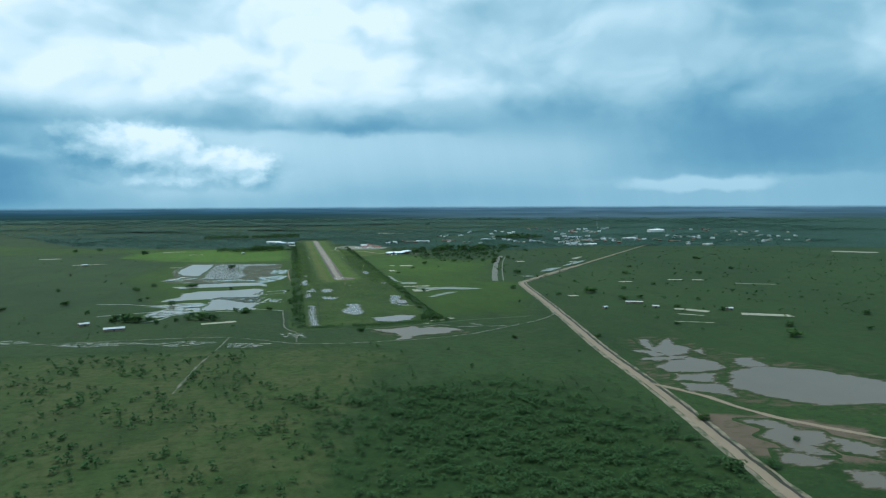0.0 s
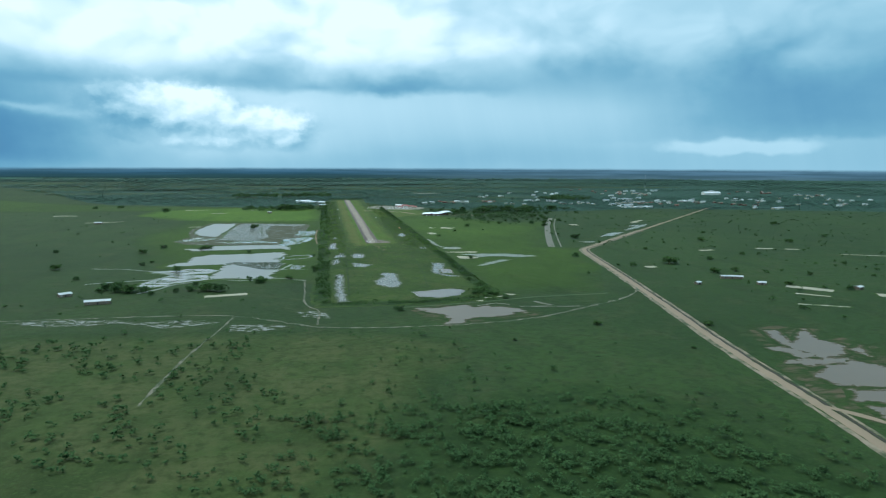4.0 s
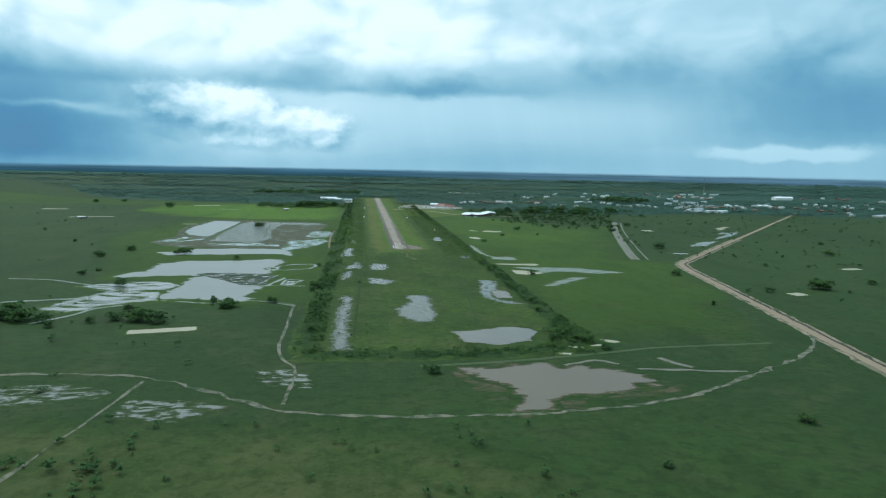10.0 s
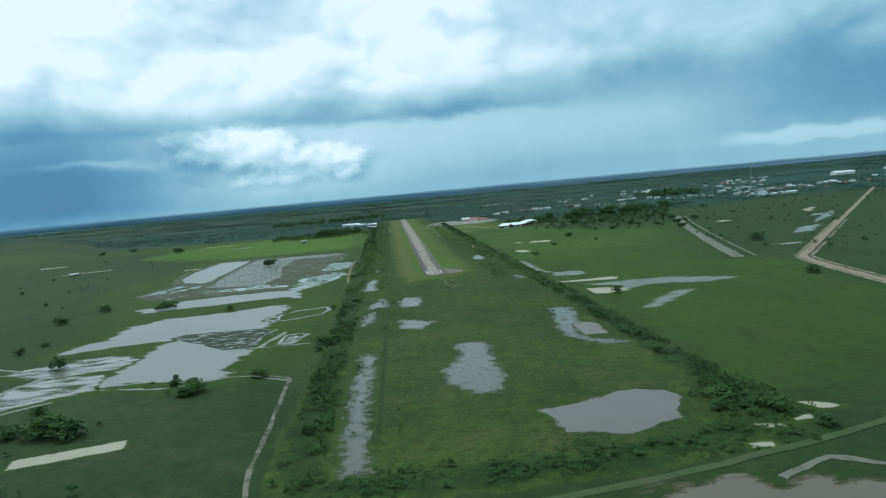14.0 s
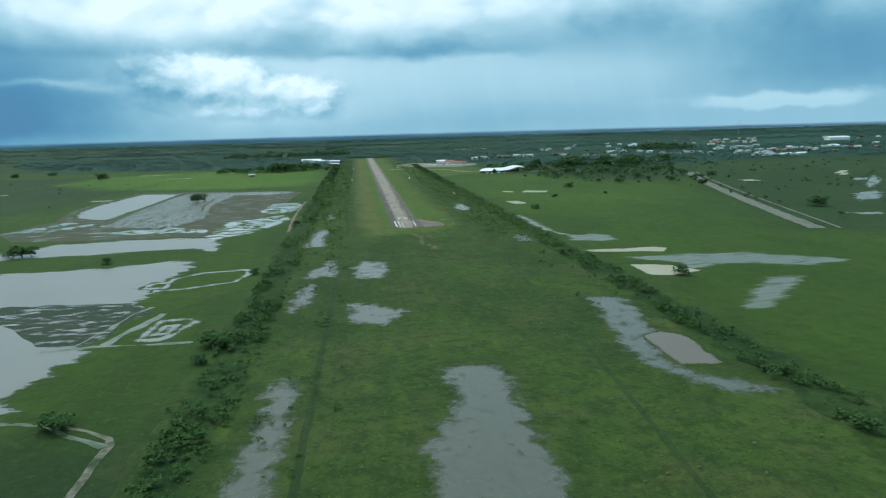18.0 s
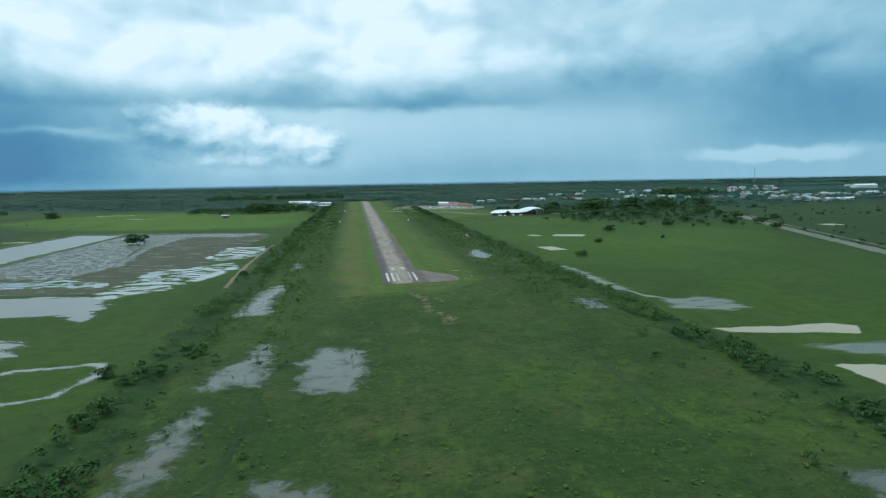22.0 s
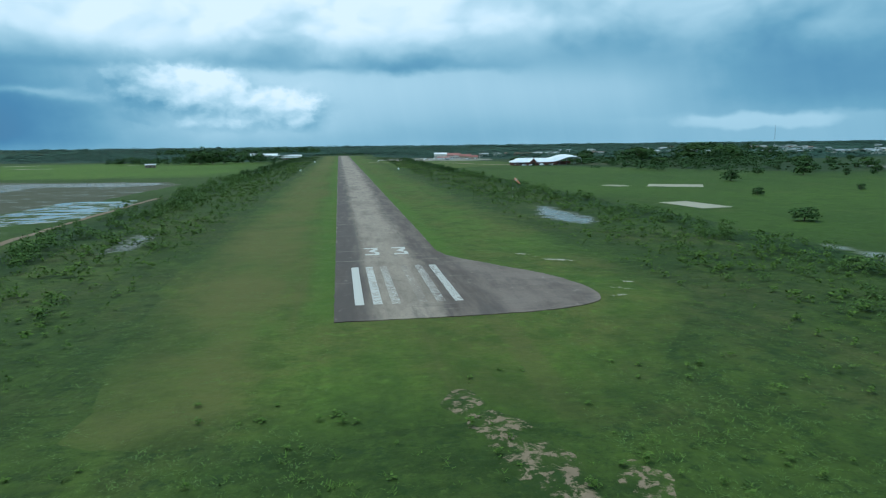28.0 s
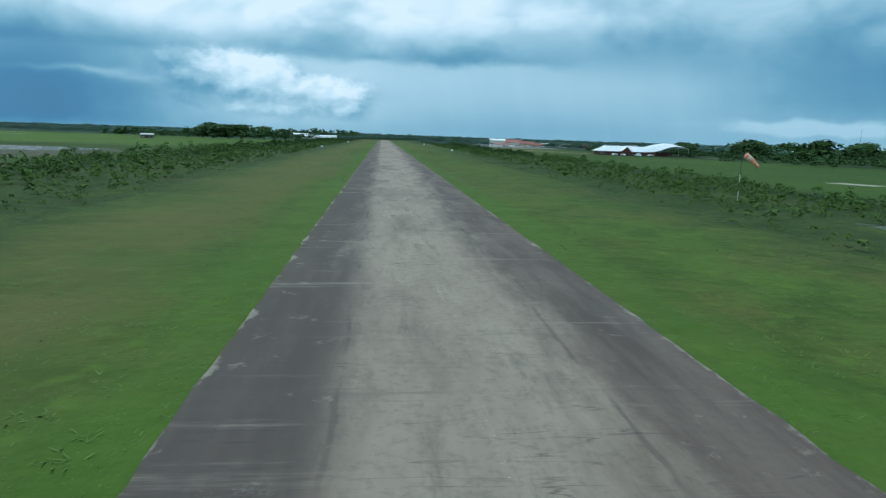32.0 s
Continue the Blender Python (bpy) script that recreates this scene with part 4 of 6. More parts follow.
sheet("station_yard", [(60, 830), (150, 780), (210, 820), (200, 900), (110, 960), (60, 930)], 0.08, SAND, "pale bare yard before the airport buildings", "yard", 5.0, 8.0)

# ---- water and mud ----
STILL = "still grey-brown flood water in a shallow pond"
for points in (
    [(-285, -44), (-258, -38), (-254, -10), (-200, -8), (-146, -12), (-133, -40), (-132, -72), (-146, -56), (-238, -64), (-272, -67)],
    [(-276, -219), (-271, -197), (-256, -182), (-256, -135), (-238, -113), (-185, -113), (-150, -100), (-138, -103), (-132, -130), (-140, -155), (-145, -165), (-136, -182), (-140, -204), (-160, -206), (-225, -208)],
    [(-207, -320), (-206, -275), (-204, -214), (-190, -208), (-173, -229), (-155, -252), (-137, -260), (-133, -272), (-140, -290), (-141, -300), (-136, -325), (-149, -328), (-178, -316), (-190, -314)],
):
    patch("pond", points, 0.065, POND, STILL, "pond", 14.0, 1.2)
patch("flooded_field", [(-318, 58), (-306, 130), (-322, 200), (-330, 262), (-318, 400), (-262, 398), (-200, 376), (-128, 358), (-114, 330), (-122, 240), (-118, 130), (-140, 80), (-150, 0), (-200, 6), (-256, 8), (-290, 20)], 0.045, MARSH, "shallow flooded field with standing grass", "flooded field", 12.0, 3.0)
patch("pond", [(-303, 150), (-318, 200), (-325, 262), (-315, 390), (-266, 372), (-264, 330), (-268, 120), (-288, 140)], 0.065, POND, "long sheet of flood water in the field", "pond", 10.0, 1.5)
patch("drowned_grass", [(-256, 80), (-258, 330), (-252, 372), (-212, 366), (-190, 330), (-194, 215), (-178, 110), (-190, 55), (-224, 62)], 0.072, GLITTER, "glittering flood water full of grass tufts", "flooded field", 7.0, 2.0)
patch("drowned_grass", [(-212, 370), (-128, 355), (-118, 334), (-140, 318), (-190, 330)], 0.074, GLITTER, "glittering flood water full of grass tufts", "flooded field", 7.0, 2.0)
patch("drowned_grass", [(-203, -200), (-196, -194), (-142, -200), (-130, -217), (-137, -233), (-138, -256), (-154, -254), (-174, -230)], 0.100, REEDS, "dark reeds and grass standing in the flood", "flooded field", 5.0, 1.5)
ribbon("field_dike", [(-254, 84), (-261, 200), (-264, 372)], 3.4, 0.135, MEADOW_TRACK, "low grassy dike through the flooded field", "dike", 0.8)
ribbon("field_dike", [(-190, 160), (-200, 220), (-205, 300)], 1.6, 0.135, MEADOW_TRACK, "low grassy dike through the flooded field", "dike", 0.8)
for points in ([(-300, 62), (-270, 100), (-262, 92), (-290, 54)], [(-250, 40), (-190, 52), (-158, 30), (-156, 18), (-216, 26)], [(-318, 66), (-296, 118), (-286, 112), (-306, 58)]):
    patch("wet_margin", points, 0.085, BRAID, "thin bright streaks of water in the field", "wet ground", 5.0, 1.5)
patch("water_braid", [(-149, -12), (-146, 70), (-106, 103), (-97, 72), (-103, 54), (-123, 0), (-138, -22)], 0.09, BRAID, "bright braided water between grass tufts", "wet ground", 5.0, 1.5)
patch("water_braid", [(-129, 138), (-125, 206), (-102, 212), (-96, 175), (-99, 134), (-117, 122)], 0.09, BRAID, "bright braided water between grass tufts", "wet ground", 5.0, 1.5)
patch("wet_margin", [(-133, -174), (-131, -153), (-121, -142), (-101, -139), (-99, -147), (-104, -162), (-120, -171)], 0.06, DAMP, "shallow grey water over grass", "wet ground", 4.0, 0.8)
patch("wet_margin", [(-138, -178), (-136, -150), (-123, -138), (-99, -135), (-95, -147), (-100, -166), (-121, -176)], 0.07, RING, "wet grass inside a ring of water", "wet ground", 4.0, 0.8)
patch("wet_margin", [(-145, -171), (-143, -157), (-134, -159), (-132, -174)], 0.079, RING, "wet grass inside a ring of water", "wet ground", 4.0, 0.8)
for points in ([(-121, -257), (-119, -231), (-107, -230), (-103, -236), (-107, -252), (-111, -259)], [(-117, -252), (-116, -239), (-109, -238), (-110, -251)]):
    patch("wet_margin", points, 0.078, RING, "small ring of water round a cattle pen", "wet ground", 4.0, 0.5)
for line, wide in (([(-141, -260), (-138, -246), (-133, -219), (-129, -208)], 3.0), ([(-131, -260), (-125, -237), (-121, -220)], 4.2), ([(-150, -263), (-129, -261), (-99, -264)], 2.0),
                   ([(-240, -322), (-204, -321), (-165, -332), (-129, -325), (-101, -343)], 2.2), ([(-360, -222), (-322, -229), (-289, -248), (-253, -268), (-210, -270)], 3.0), ([(-264, -338), (-262, -318), (-258, -300), (-248, -276)], 6.0),
                   ([(-262, -392), (-246, -368), (-238, -348), (-219, -334)], 4.0), ([(-254, -250), (-236, -244), (-216, -246)], 3.0), ([(-330, -330), (-290, -318), (-262, -312)], 4.0), ([(99, -38), (102, -65), (110, -78)], 2.2)):
    ribbon("water_streak", line, wide * 0.75, 0.11, STREAK, "thin streak of standing water in a furrow", "wet ground", 1.6, 3.0)
for points in ([(-285, -262), (-262, -244), (-228, -240), (-205, -256), (-212, -276), (-250, -282)], [(-275, -345), (-262, -300), (-238, -282), (-214, -292), (-205, -318), (-235, -335), (-255, -360)]):
    patch("wet_margin", points, 0.06, WET, "shallow water between grass tufts at the flood's edge", "wet ground", 6.0, 2.0)
for points, m, word in (
    ([(-40, -146), (-36, -131), (-24, -135), (-23, -158), (-25, -176), (-40, -172)], POOL, "round pale puddle in the rough grass"),
    ([(-43, -223), (-33, -227), (-18, -240), (-28, -257), (-40, -252)], POOL, "broken puddle in the rough grass"),
    ([(-13, -308), (-6, -306), (3, -309), (5, -322), (3, -350), (5, -380), (-2, -398), (-13, -396), (-22, -380), (-24, -360), (-16, -345), (-11, -330)], POOL, "wide marshy puddle in the rough grass"),
    ([(61, -236), (69, -236), (75, -244), (72, -262), (68, -284), (60, -298), (58, -318), (66, -332), (78, -343), (64, -342), (53, -322), (51, -304), (54, -283), (59, -253)], POOL, "long marshy pool beside the scrub"),
    ([(-64, -307), (-57, -312), (-59, -416), (-57, -464), (-66, -463), (-67, -393)], POOL, "narrow marsh pool along the scrub belt"),
    ([(-69, -228), (-66, -200), (-62, -180), (-59, -195), (-60, -214), (-66, -232)], POOL, "narrow marsh pool along the scrub belt"),
    ([(-66, -166), (-63, -149), (-56, -139), (-56, -119), (-52, -121), (-51, -142), (-50, -166)], POOL, "small marsh pool along the scrub belt"),
    ([(-73, -76), (-71, -38), (-67, -4), (-62, 4), (-59, -14), (-62, -44), (-60, -74)], POOL, "long puddle beside the scrub belt"),
    ([(-63, 60), (-58, 66), (-59, 90), (-64, 88)], POOL, "small puddle beside the scrub belt"),
    ([(54, 98), (58, 124), (66, 140), (67, 118), (68, 92), (60, 84)], POOL, "shallow pool beside the runway scrub"),
    ([(72, -64), (78, -68), (77, -90), (70, -88), (69, -75)], POOL, "small puddle at the scrub belt"),
    ([(99, 36), (102, 16), (101, -17), (103, -48), (97, -52), (95, -20), (95, 10)], DAMP, "wet sandy strip outside the scrub"),
    ([(116, -267), (134, -244), (156, -221), (173, -221), (152, -243), (126, -268)], DAMP, "shallow crooked puddle in the meadow"),
    ([(112, -158), (147, -158), (181, -163), (222, -192), (192, -203), (172, -190), (150, -186), (128, -200), (135, -178)], DAMP, "broad wet hollow in the meadow"),
    ([(107, -78), (122, -75), (132, -84), (130, -99), (120, -103), (101, -96)], DAMP, "wet grass hollow"),
):
    patch("pool", points, 0.075, m, word, "pool", 6.0, 1.6)
patch("pond", [(9, -426), (20, -424), (32, -421), (41, -416), (52, -415), (62, -420), (64, -430), (60, -438), (56, -442), (55, -450), (46, -453), (33, -458), (22, -453), (13, -451), (12, -440)], 0.08, BROWN_POND, "grey-brown muddy pond at the corner of the airfield", "pond", 4.0, 0.5)
patch("pond", [(62, -290), (70, -287), (76, -294), (73, -321), (61, -319), (61, -300)], 0.14, SMALL_POND, "small brown pool at the scrub belt", "pond", 3.0, 1.0)
for points in ([(-330, -505), (-300, -500), (-250, -508), (-235, -516), (-290, -520)], [(-230, -522), (-190, -516), (-165, -530), (-200, -540)], [(-420, -478), (-380, -486), (-352, -482), (-372, -470), (-410, -466)], [(-150, -540), (-110, -548), (-125, -562), (-150, -556)],
               [(-100, -500), (-92, -520), (-76, -524), (-80, -504)]):
    patch("puddle", points, 0.07, PUDDLE, "small scattered puddles in trampled grass", "puddle", 5.0, 2.0)
MUD = "brown silt-laden flood water"
patch("muddy_ground", [(0, -500), (45, -492), (90, -512), (105, -538), (60, -556), (20, -566), (10, -540)], 0.03, SPARSE_MUD, "trampled muddy ground round the flood pool", "mud", 8.0, 3.0)
patch("muddy_ground", [(228, -685), (262, -612), (300, -622), (310, -700), (385, -800), (378, -850), (310, -885), (232, -835), (196, -790), (212, -715)], 0.02, SPARSE_MUD, "wet brown mud between the flood pools", "mud", 8.0, 4.0)
patch("muddy_ground", [(178, -850), (222, -862), (262, -900), (235, -945), (177, -930), (163, -900)], 0.03, MUDDY, "bare brown mud beside the side track", "mud", 8.0, 3.0)
for points in (
    [(3, -502), (24, -505), (31, -499), (48, -497), (56, -507), (69, -503), (87, -511), (96, -520), (97, -536), (87, -530), (81, -541), (54, -545), (33, -550), (37, -562), (20, -562), (26, -546), (25, -530), (13, -520)],
    [(263, -622), (272, -626), (258, -662), (276, -646), (296, -627), (285, -655), (290, -668), (277, -690), (252, -698), (243, -681), (252, -655)], [(234, -668), (247, -667), (254, -689), (240, -697)], [(221, -697), (267, -699), (269, -706), (230, -711)],
    [(287, -684), (302, -675), (287, -698)], [(222, -724), (267, -705), (280, -724), (274, -749), (246, -753), (221, -746)], [(222, -756), (254, -761), (238, -783), (212, -771)],
    [(211, -779), (240, -792), (230, -818), (206, -798)], [(304, -718), (321, -721), (316, -746), (295, -751), (294, -734)], [(272, -759), (306, -750), (345, -772), (372, -820), (330, -862), (270, -850), (250, -823), (243, -795)],
    [(196, -865), (218, -871), (217, -886), (230, -895), (225, -910), (208, -914), (207, -928), (190, -919), (194, -905), (190, -893), (204, -884)], [(229, -905), (238, -916), (242, -928), (230, -938), (219, -926)], [(181, -916), (192, -923), (202, -935), (186, -939), (174, -932)], [(197, -948), (215, -956), (200, -972), (190, -965)],
):
    patch("mud_pool", points, 0.13, MUD_POOL, MUD, "flood pool", 7.0, 1.5)
for points in (
    [(98, -131), (140, -133), (148, -138), (140, -147), (100, -138)], [(106, -177), (124, -182), (135, -198), (122, -205), (106, -203)],
):
    patch("silt_pond", points, 0.08, SILT_POND, "pale tan cattle pond in the meadow", "pond", 3.0, 1.5)


for line, wide in (([(98, -509), (125, -513), (156, -517)], 2.2), ([(119, -490), (124, -500), (130, -508)], 3.0), ([(60, -500), (80, -492), (92, -500)], 2.5)):
    ribbon("dirt_track", line, wide, 0.115, STRIP, "short pale muddy wheel track", "track", 1.4, 3.0)
for points in ([(98, -448), (104, -450), (112, -457), (103, -457)], [(75, -463), (82, -465), (82, -468), (76, -467)], [(64, -477), (71, -478), (71, -481), (64, -480)], [(88, -462), (95, -461), (95, -464), (88, -465)]):
    patch("silt_pond", points, 0.12, SILT_POND, "tiny pale pool in the grass", "pond", 2.0, 0.6)
for points in ([(350, -38), (372, -40), (370, -50), (352, -48)], [(419, 32), (452, 80), (492, 100), (486, 88), (444, 40)], [(507, 126), (560, 190), (625, 256), (612, 232), (566, 178)], [(560, 214), (590, 240), (600, 232), (580, 210)]):
    patch("puddle", points, 0.07, PUDDLE_ROAD, "pale puddles in the grass along the road", "puddle", 5.0, 2.0)


def pit(x, y, long, wide, turn=0.0, m=PALE):
    """A straight-sided borrow pit filled with pale water."""
    c, s = math.cos(turn), math.sin(turn)
    pts = [(x + a * c - b * s, y + a * s + b * c) for a, b in ((-long / 2, -wide / 2), (0, -wide / 2), (long / 2, -wide / 2), (long / 2, wide / 2), (0, wide / 2), (-long / 2, wide / 2))]
    if x > 100 and 100 < y < 270 and x < 200:
        sheet("borrow_pit", pts, 0.10, m, "straight-edged pit full of pale water", "pit", 0.5, 2.0, True)
    else:
        patch("borrow_pit", pts, 0.02, SILT_POND, "long pit full of pale water", "pit", 3.0, 0.8)


for row in ((168, 229, 28, 20, -0.5), (121, 129, 13, 26, 0.15), (138, 238, 9, 14, 0.5), (-174, -413, 40, 10, 0.20), (-397, 524, 46, 14, 0.3), (-342, 322, 24, 10, 0), (-470, 896, 84, 22, 0.1), (-706, 656, 52, 18, 0), (-555, 458, 76, 8, 0.25),
            (428, -474, 44, 14, -0.85), (406, -505, 32, 5, -0.75), (498, -530, 60, 16, -0.5), (380, -551, 44, 3, -0.5), (457, 262, 18, 22, 0),
            (500, -172, 24, 10, 0.1), (603, -168, 26, 12, -0.3), (640, -182, 20, 10, -0.3), (334, -311, 14, 12, 0.2), (1470, 285, 110, 40, -0.8), (700, -260, 66, 5, -0.5), 
            (-430, 830, 60, 10, 0.2), (870, 790, 70, 20, -0.6), (380, 1860, 130, 60, 0), (640, 330, 60, 10, 0.75), (620, 300, 40, 8, 0.75), (-350, 700, 40, 8, 0.1), (-272, 810, 24, 8, 0.3)):
    pit(*row)
for x, y, r, turn in ((33.5, 30, 4.0, -0.6), (28.5, 38, 2.4, -0.5), (35, 3, 2.2, -0.7), (32.5, -1.5, 1.6, 0.2), (38, 8, 1.5, -0.9), (30.5, 34, 1.2, 0.4)):
    r *= 0.75
    c, q = math.cos(turn), math.sin(turn)
    patch("sand_spill", [(x - r * c, y - r * q), (x + q * r * 0.3, y - c * r * 0.3), (x + r * c, y + r * q), (x - q * r * 0.3, y + c * r * 0.3)], 0.078, SPILL, "spilled pale sand in the grass", "sand", 1.5, 0.4, 0.4)
for x, y, r in ((1, -38, 1.6), (2.5, -44, 2.0), (4.5, -50, 2.6), (5.5, -57, 1.8), (5, -64, 1.6), (4.5, -71, 2.2), (4.5, -80, 2.6), (11, -95, 3.2), (9, -103, 2.2), (11, -54, 1.6), (13, -60, 1.2), (8, -86, 1.6)):
    r *= 0.8
    patch("bare_earth", [(x - r * 0.75, y), (x, y - r * 1.7), (x + r * 0.75, y), (x, y + r * 1.7)], 0.075, BARE, "bare reddish earth worn through the grass", "bare earth", 2.0, 0.6, 0.6)


# ---- trees and scrub ----
BUSH = [foliage(s, 8, 130, 0.062, rise=0.7, low=0.22) for s in (1, 2, 3, 4)]
FAR_BUSH = [foliage(s, 6, 34, 0.125, rise=0.8, low=0.25) for s in (1, 2, 3, 4)]
LOW_BUSH = [foliage(s, 4, 26, 0.15, rise=1.1, low=0.25) for s in (4, 5, 6)]
CLUMP = [foliage(s, 6, 16, 0.27, rise=5.0) for s in (7, 8, 9, 10)]


def tree(name, x, y, high, wide, seed, leaves=420, label="", group=""):
    """A broad savanna tree: tapered trunk, forking limbs, crown of leaf clumps."""
    rng = random.Random(seed)
    thing = tagged(new(name), label, "tree", group)
    thing.location = (x * PLAN, y * PLAN, 0)
    bm = bmesh.new()
    fork = high * 0.26
    tube(bm, (0, 0, -0.2), (rng.uniform(-0.2, 0.2), rng.uniform(-0.2, 0.2), fork), high * 0.045, high * 0.03)
    for k in range(5):
        a = k * 1.26 + rng.uniform(-0.3, 0.3)
        tube(bm, (0, 0, fork * 0.9), (math.cos(a) * wide * 0.3, math.sin(a) * wide * 0.3, high * rng.uniform(0.62, 0.8)), high * 0.022, high * 0.006, 6)
    part("trunk", bm, BARK, thing)
    shape = foliage(seed, 14, leaves + 120, 0.066, 0.85, 0.6, 0.24)
    joined("crown", [shape], [(0, 0, -high * 0.10, wide, high * 1.05, 0, 0)], DARK_LEAVES if seed % 3 else LEAVES, kind="", parent=thing)
    return thing


LONE = "broad dark green tree standing alone in the pasture"
models = [tree("tree", *spot, 420, LONE, "pasture trees") for spot in ((359, 9, 9, 15, 11), (-216, 262, 10, 18, 12), (272, -209, 6, 10, 13), (120, -206, 5, 8, 14))]
for n, (x, y, size) in enumerate((
    (-184, -392, 1.3), (-196, -386, 1.2), (-212, -384, 1.3), (-226, -390, 1.1), (-299, -367, 1.2), (-288, -360, 1.1), (-276, -372, 1.0), (-246, -402, 1.2), (-257, -386, 1.0), (-252, -60, 1.1), (-262, -56, 0.9), (-187, -97, 1.1), (-320, -31, 1.0), (-338, -80, 0.9), (-307, -201, 1.0), (-213, -358, 1.3), (-253, -258, 1.1), (-147, -346, 0.9), (-161, -329, 0.8), (-91, -287, 0.9),
    (-717, 904, 1.3), (-659, 932, 1.2), (-493, 740, 1.5), (173, 166, 0.8), (218, 256, 1.0), (125, 76, 0.55), (169, 161, 0.6), (231, 174, 0.8), (141, -933, 1.0), (175, -858, 0.6), (145, -889, 0.7), (-301, -378, 1.3), (-285, -380, 1.3), (-270, -384, 1.2), (-149, -332, 0.8), (-164, -316, 0.7), (465, -488, 0.8), (420, -455, 0.7), (445, -476, 0.6), (232, -351, 0.9), (313, -302, 0.8), (371, -290, 1.4), (380, -286, 1.2), (387, -308, 0.7),
    (445, -265, 0.8), (387, -366, 0.9), (296, -296, 0.6), (454, 519, 1.2), (448, 453, 1.2), (436, 396, 1.1), (389, 249, 1.0), (333, 372, 1.1), (355, 369, 1.1), (431, 469, 1.2),
    (380, 326, 1.1), (418, 389, 1.2), (381, 240, 0.9), (475, 637, 1.2), (595, 597, 1.2), (-420, 60, 0.9), (-460, -60, 0.8), (-400, -220, 0.9), (-300, -180, 0.7), (-520, 200, 1.0), (-600, -100, 0.9), (-470, -250, 0.8),
    (-350, -300, 0.9), (-560, -330, 1.0), (-150, -350, 0.7), (-118, -330, 0.6), (410, -150, 0.8), (480, -80, 0.9), (520, -230, 0.8), (560, -60, 0.9), (600, -330, 0.9), (650, -420, 0.9), (470, -600, 1.0), (430, -650, 1.1),
    (540, -640, 1.0), (500, -720, 0.9), (620, -560, 1.0), (700, -100, 0.9), (640, 60, 1.0), (760, 100, 1.0), (820, -40, 1.0), (900, 200, 1.1), (350, -560, 0.8), (560, -420, 0.8), (490, -400, 0.7), (420, -360, 0.7),
    (164, -935, 0.9), (205, -905, 0.7), (340, 470, 1.2), (300, 500, 1.2), (500, 560, 1.3), (540, 640, 1.2), (410, 560, 1.1), (-90, -270, 0.8), (-94, -150, 0.7), (-88, 40, 0.8),
    (330, 640, 1.7), (352, 655, 1.9), (300, 690, 1.6), (420, 650, 2.1), (445, 640, 1.8), (470, 655, 2.0), (500, 690, 1.8), (390, 720, 1.7), (270, 620, 1.5), (258, 606, 1.3), (560, 700, 1.9), (-190, 800, 1.9), (-175, 806, 2.0), (-160, 800, 1.8), (-205, 812, 1.6), (-140, 830, 1.7), (-120, 860, 1.6), (405, 300, 1.0), (430, 330, 1.1), (350, 320, 0.9), (372, 300, 0.9), (300, 300, 0.9), (280, 320, 1.0), (320, 285, 0.8), (455, 350, 1.1), (140, -585, 0.5), (60, -620, 0.5), (-16, -500, 0.5), (95, -470, 0.6), (88, -452, 0.7), (86, -430, 0.7), (93, -400, 0.6), (70, -446, 0.6), (76, -436, 0.7), (83, -446, 0.7), (92, -438, 0.6), (-12, -508, 0.7), (230, -600, 0.5), (180, -660, 0.5), (130, -640, 0.4),
)):
    spin = at(x, y, n * 77 % 360)
    copy_thing(models[n % 4 if size < 1.5 else n % 2], spin).scale = (size * (0.75 if size < 1.5 else 0.95),) * 3

# scrub belts on both sides of the airfield and across its near end
spots = [
    strewn(420, (56, -90, 92, 280), lambda x, y: drift(x, y, 24, 45) ** 2, (1.4, 3.8), (0.6, 1.0), 4),
    strewn(130, (-88, 20, -64, 460), lambda x, y: drift(x, y, 30, 40) ** 1.5, (3.0, 6.2), (0.7, 1.0), 4),
    strewn(6500, (-88, -465, -72, 1200), lambda x, y: (0.04 + 0.96 * drift(x, y, 38, 1) ** 2.4) * np.where((y > -110) & (y < 360), 0.62, 1.0), (1.2, 5.0), (0.6, 1.0), 4),
    strewn(4200, (-76, -440, -44, 1200), lambda x, y: (0.05 + 0.9 * drift(x, y, 45, 2) ** 2) * (0.35 + 0.65 * (y > 60)) * np.where((y > -110) & (y < 360), 0.5, 1.0), (1.2, 3.4), (0.5, 0.95)),
    strewn(5200, (80, -450, 94, 900), lambda x, y: (0.06 + 0.94 * drift(x, y, 36, 3) ** 1.5) * np.where((y > 10) & (y < 360), 0.42, 0.95), (1.2, 4.8), (0.5, 0.95), 4),
    strewn(4200, (52, -60, 84, 1000), lambda x, y: (0.06 + 0.9 * drift(x, y, 40, 4) ** 2) * np.where(y < 360, 0.5, 1.0), (1.0, 3.0), (0.5, 0.95)),
    strewn(1100, (-84, -482, 88, -462), lambda x, y: 0.05 + 0.8 * drift(x, y, 30, 5) ** 1.5, (1.2, 3.6), (0.5, 0.9)),
    strewn(160, (8, -466, 66, -454), lambda x, y: 0.35 + 0.6 * drift(x, y, 14, 49), (1.4, 3.4), (0.6, 0.95), 4),
    strewn(220, (66, -462, 98, -418), lambda x, y: 0.2 + 0.8 * drift(x, y, 16, 50), (1.8, 4.6), (0.6, 0.95), 4),
    strewn(300, (56, -300, 84, -20), lambda x, y: 0.1 + 0.4 * drift(x, y, 30, 6), (1.0, 2.6), (0.5, 0.9)),
]
spots = np.concatenate(spots)
close = (spots[:, 1] > -110) & (spots[:, 1] < 360)
joined("scrub", BUSH, spots[close], BUSH_LEAVES, "dense mixed green scrub and saplings beside the runway", "scrub")
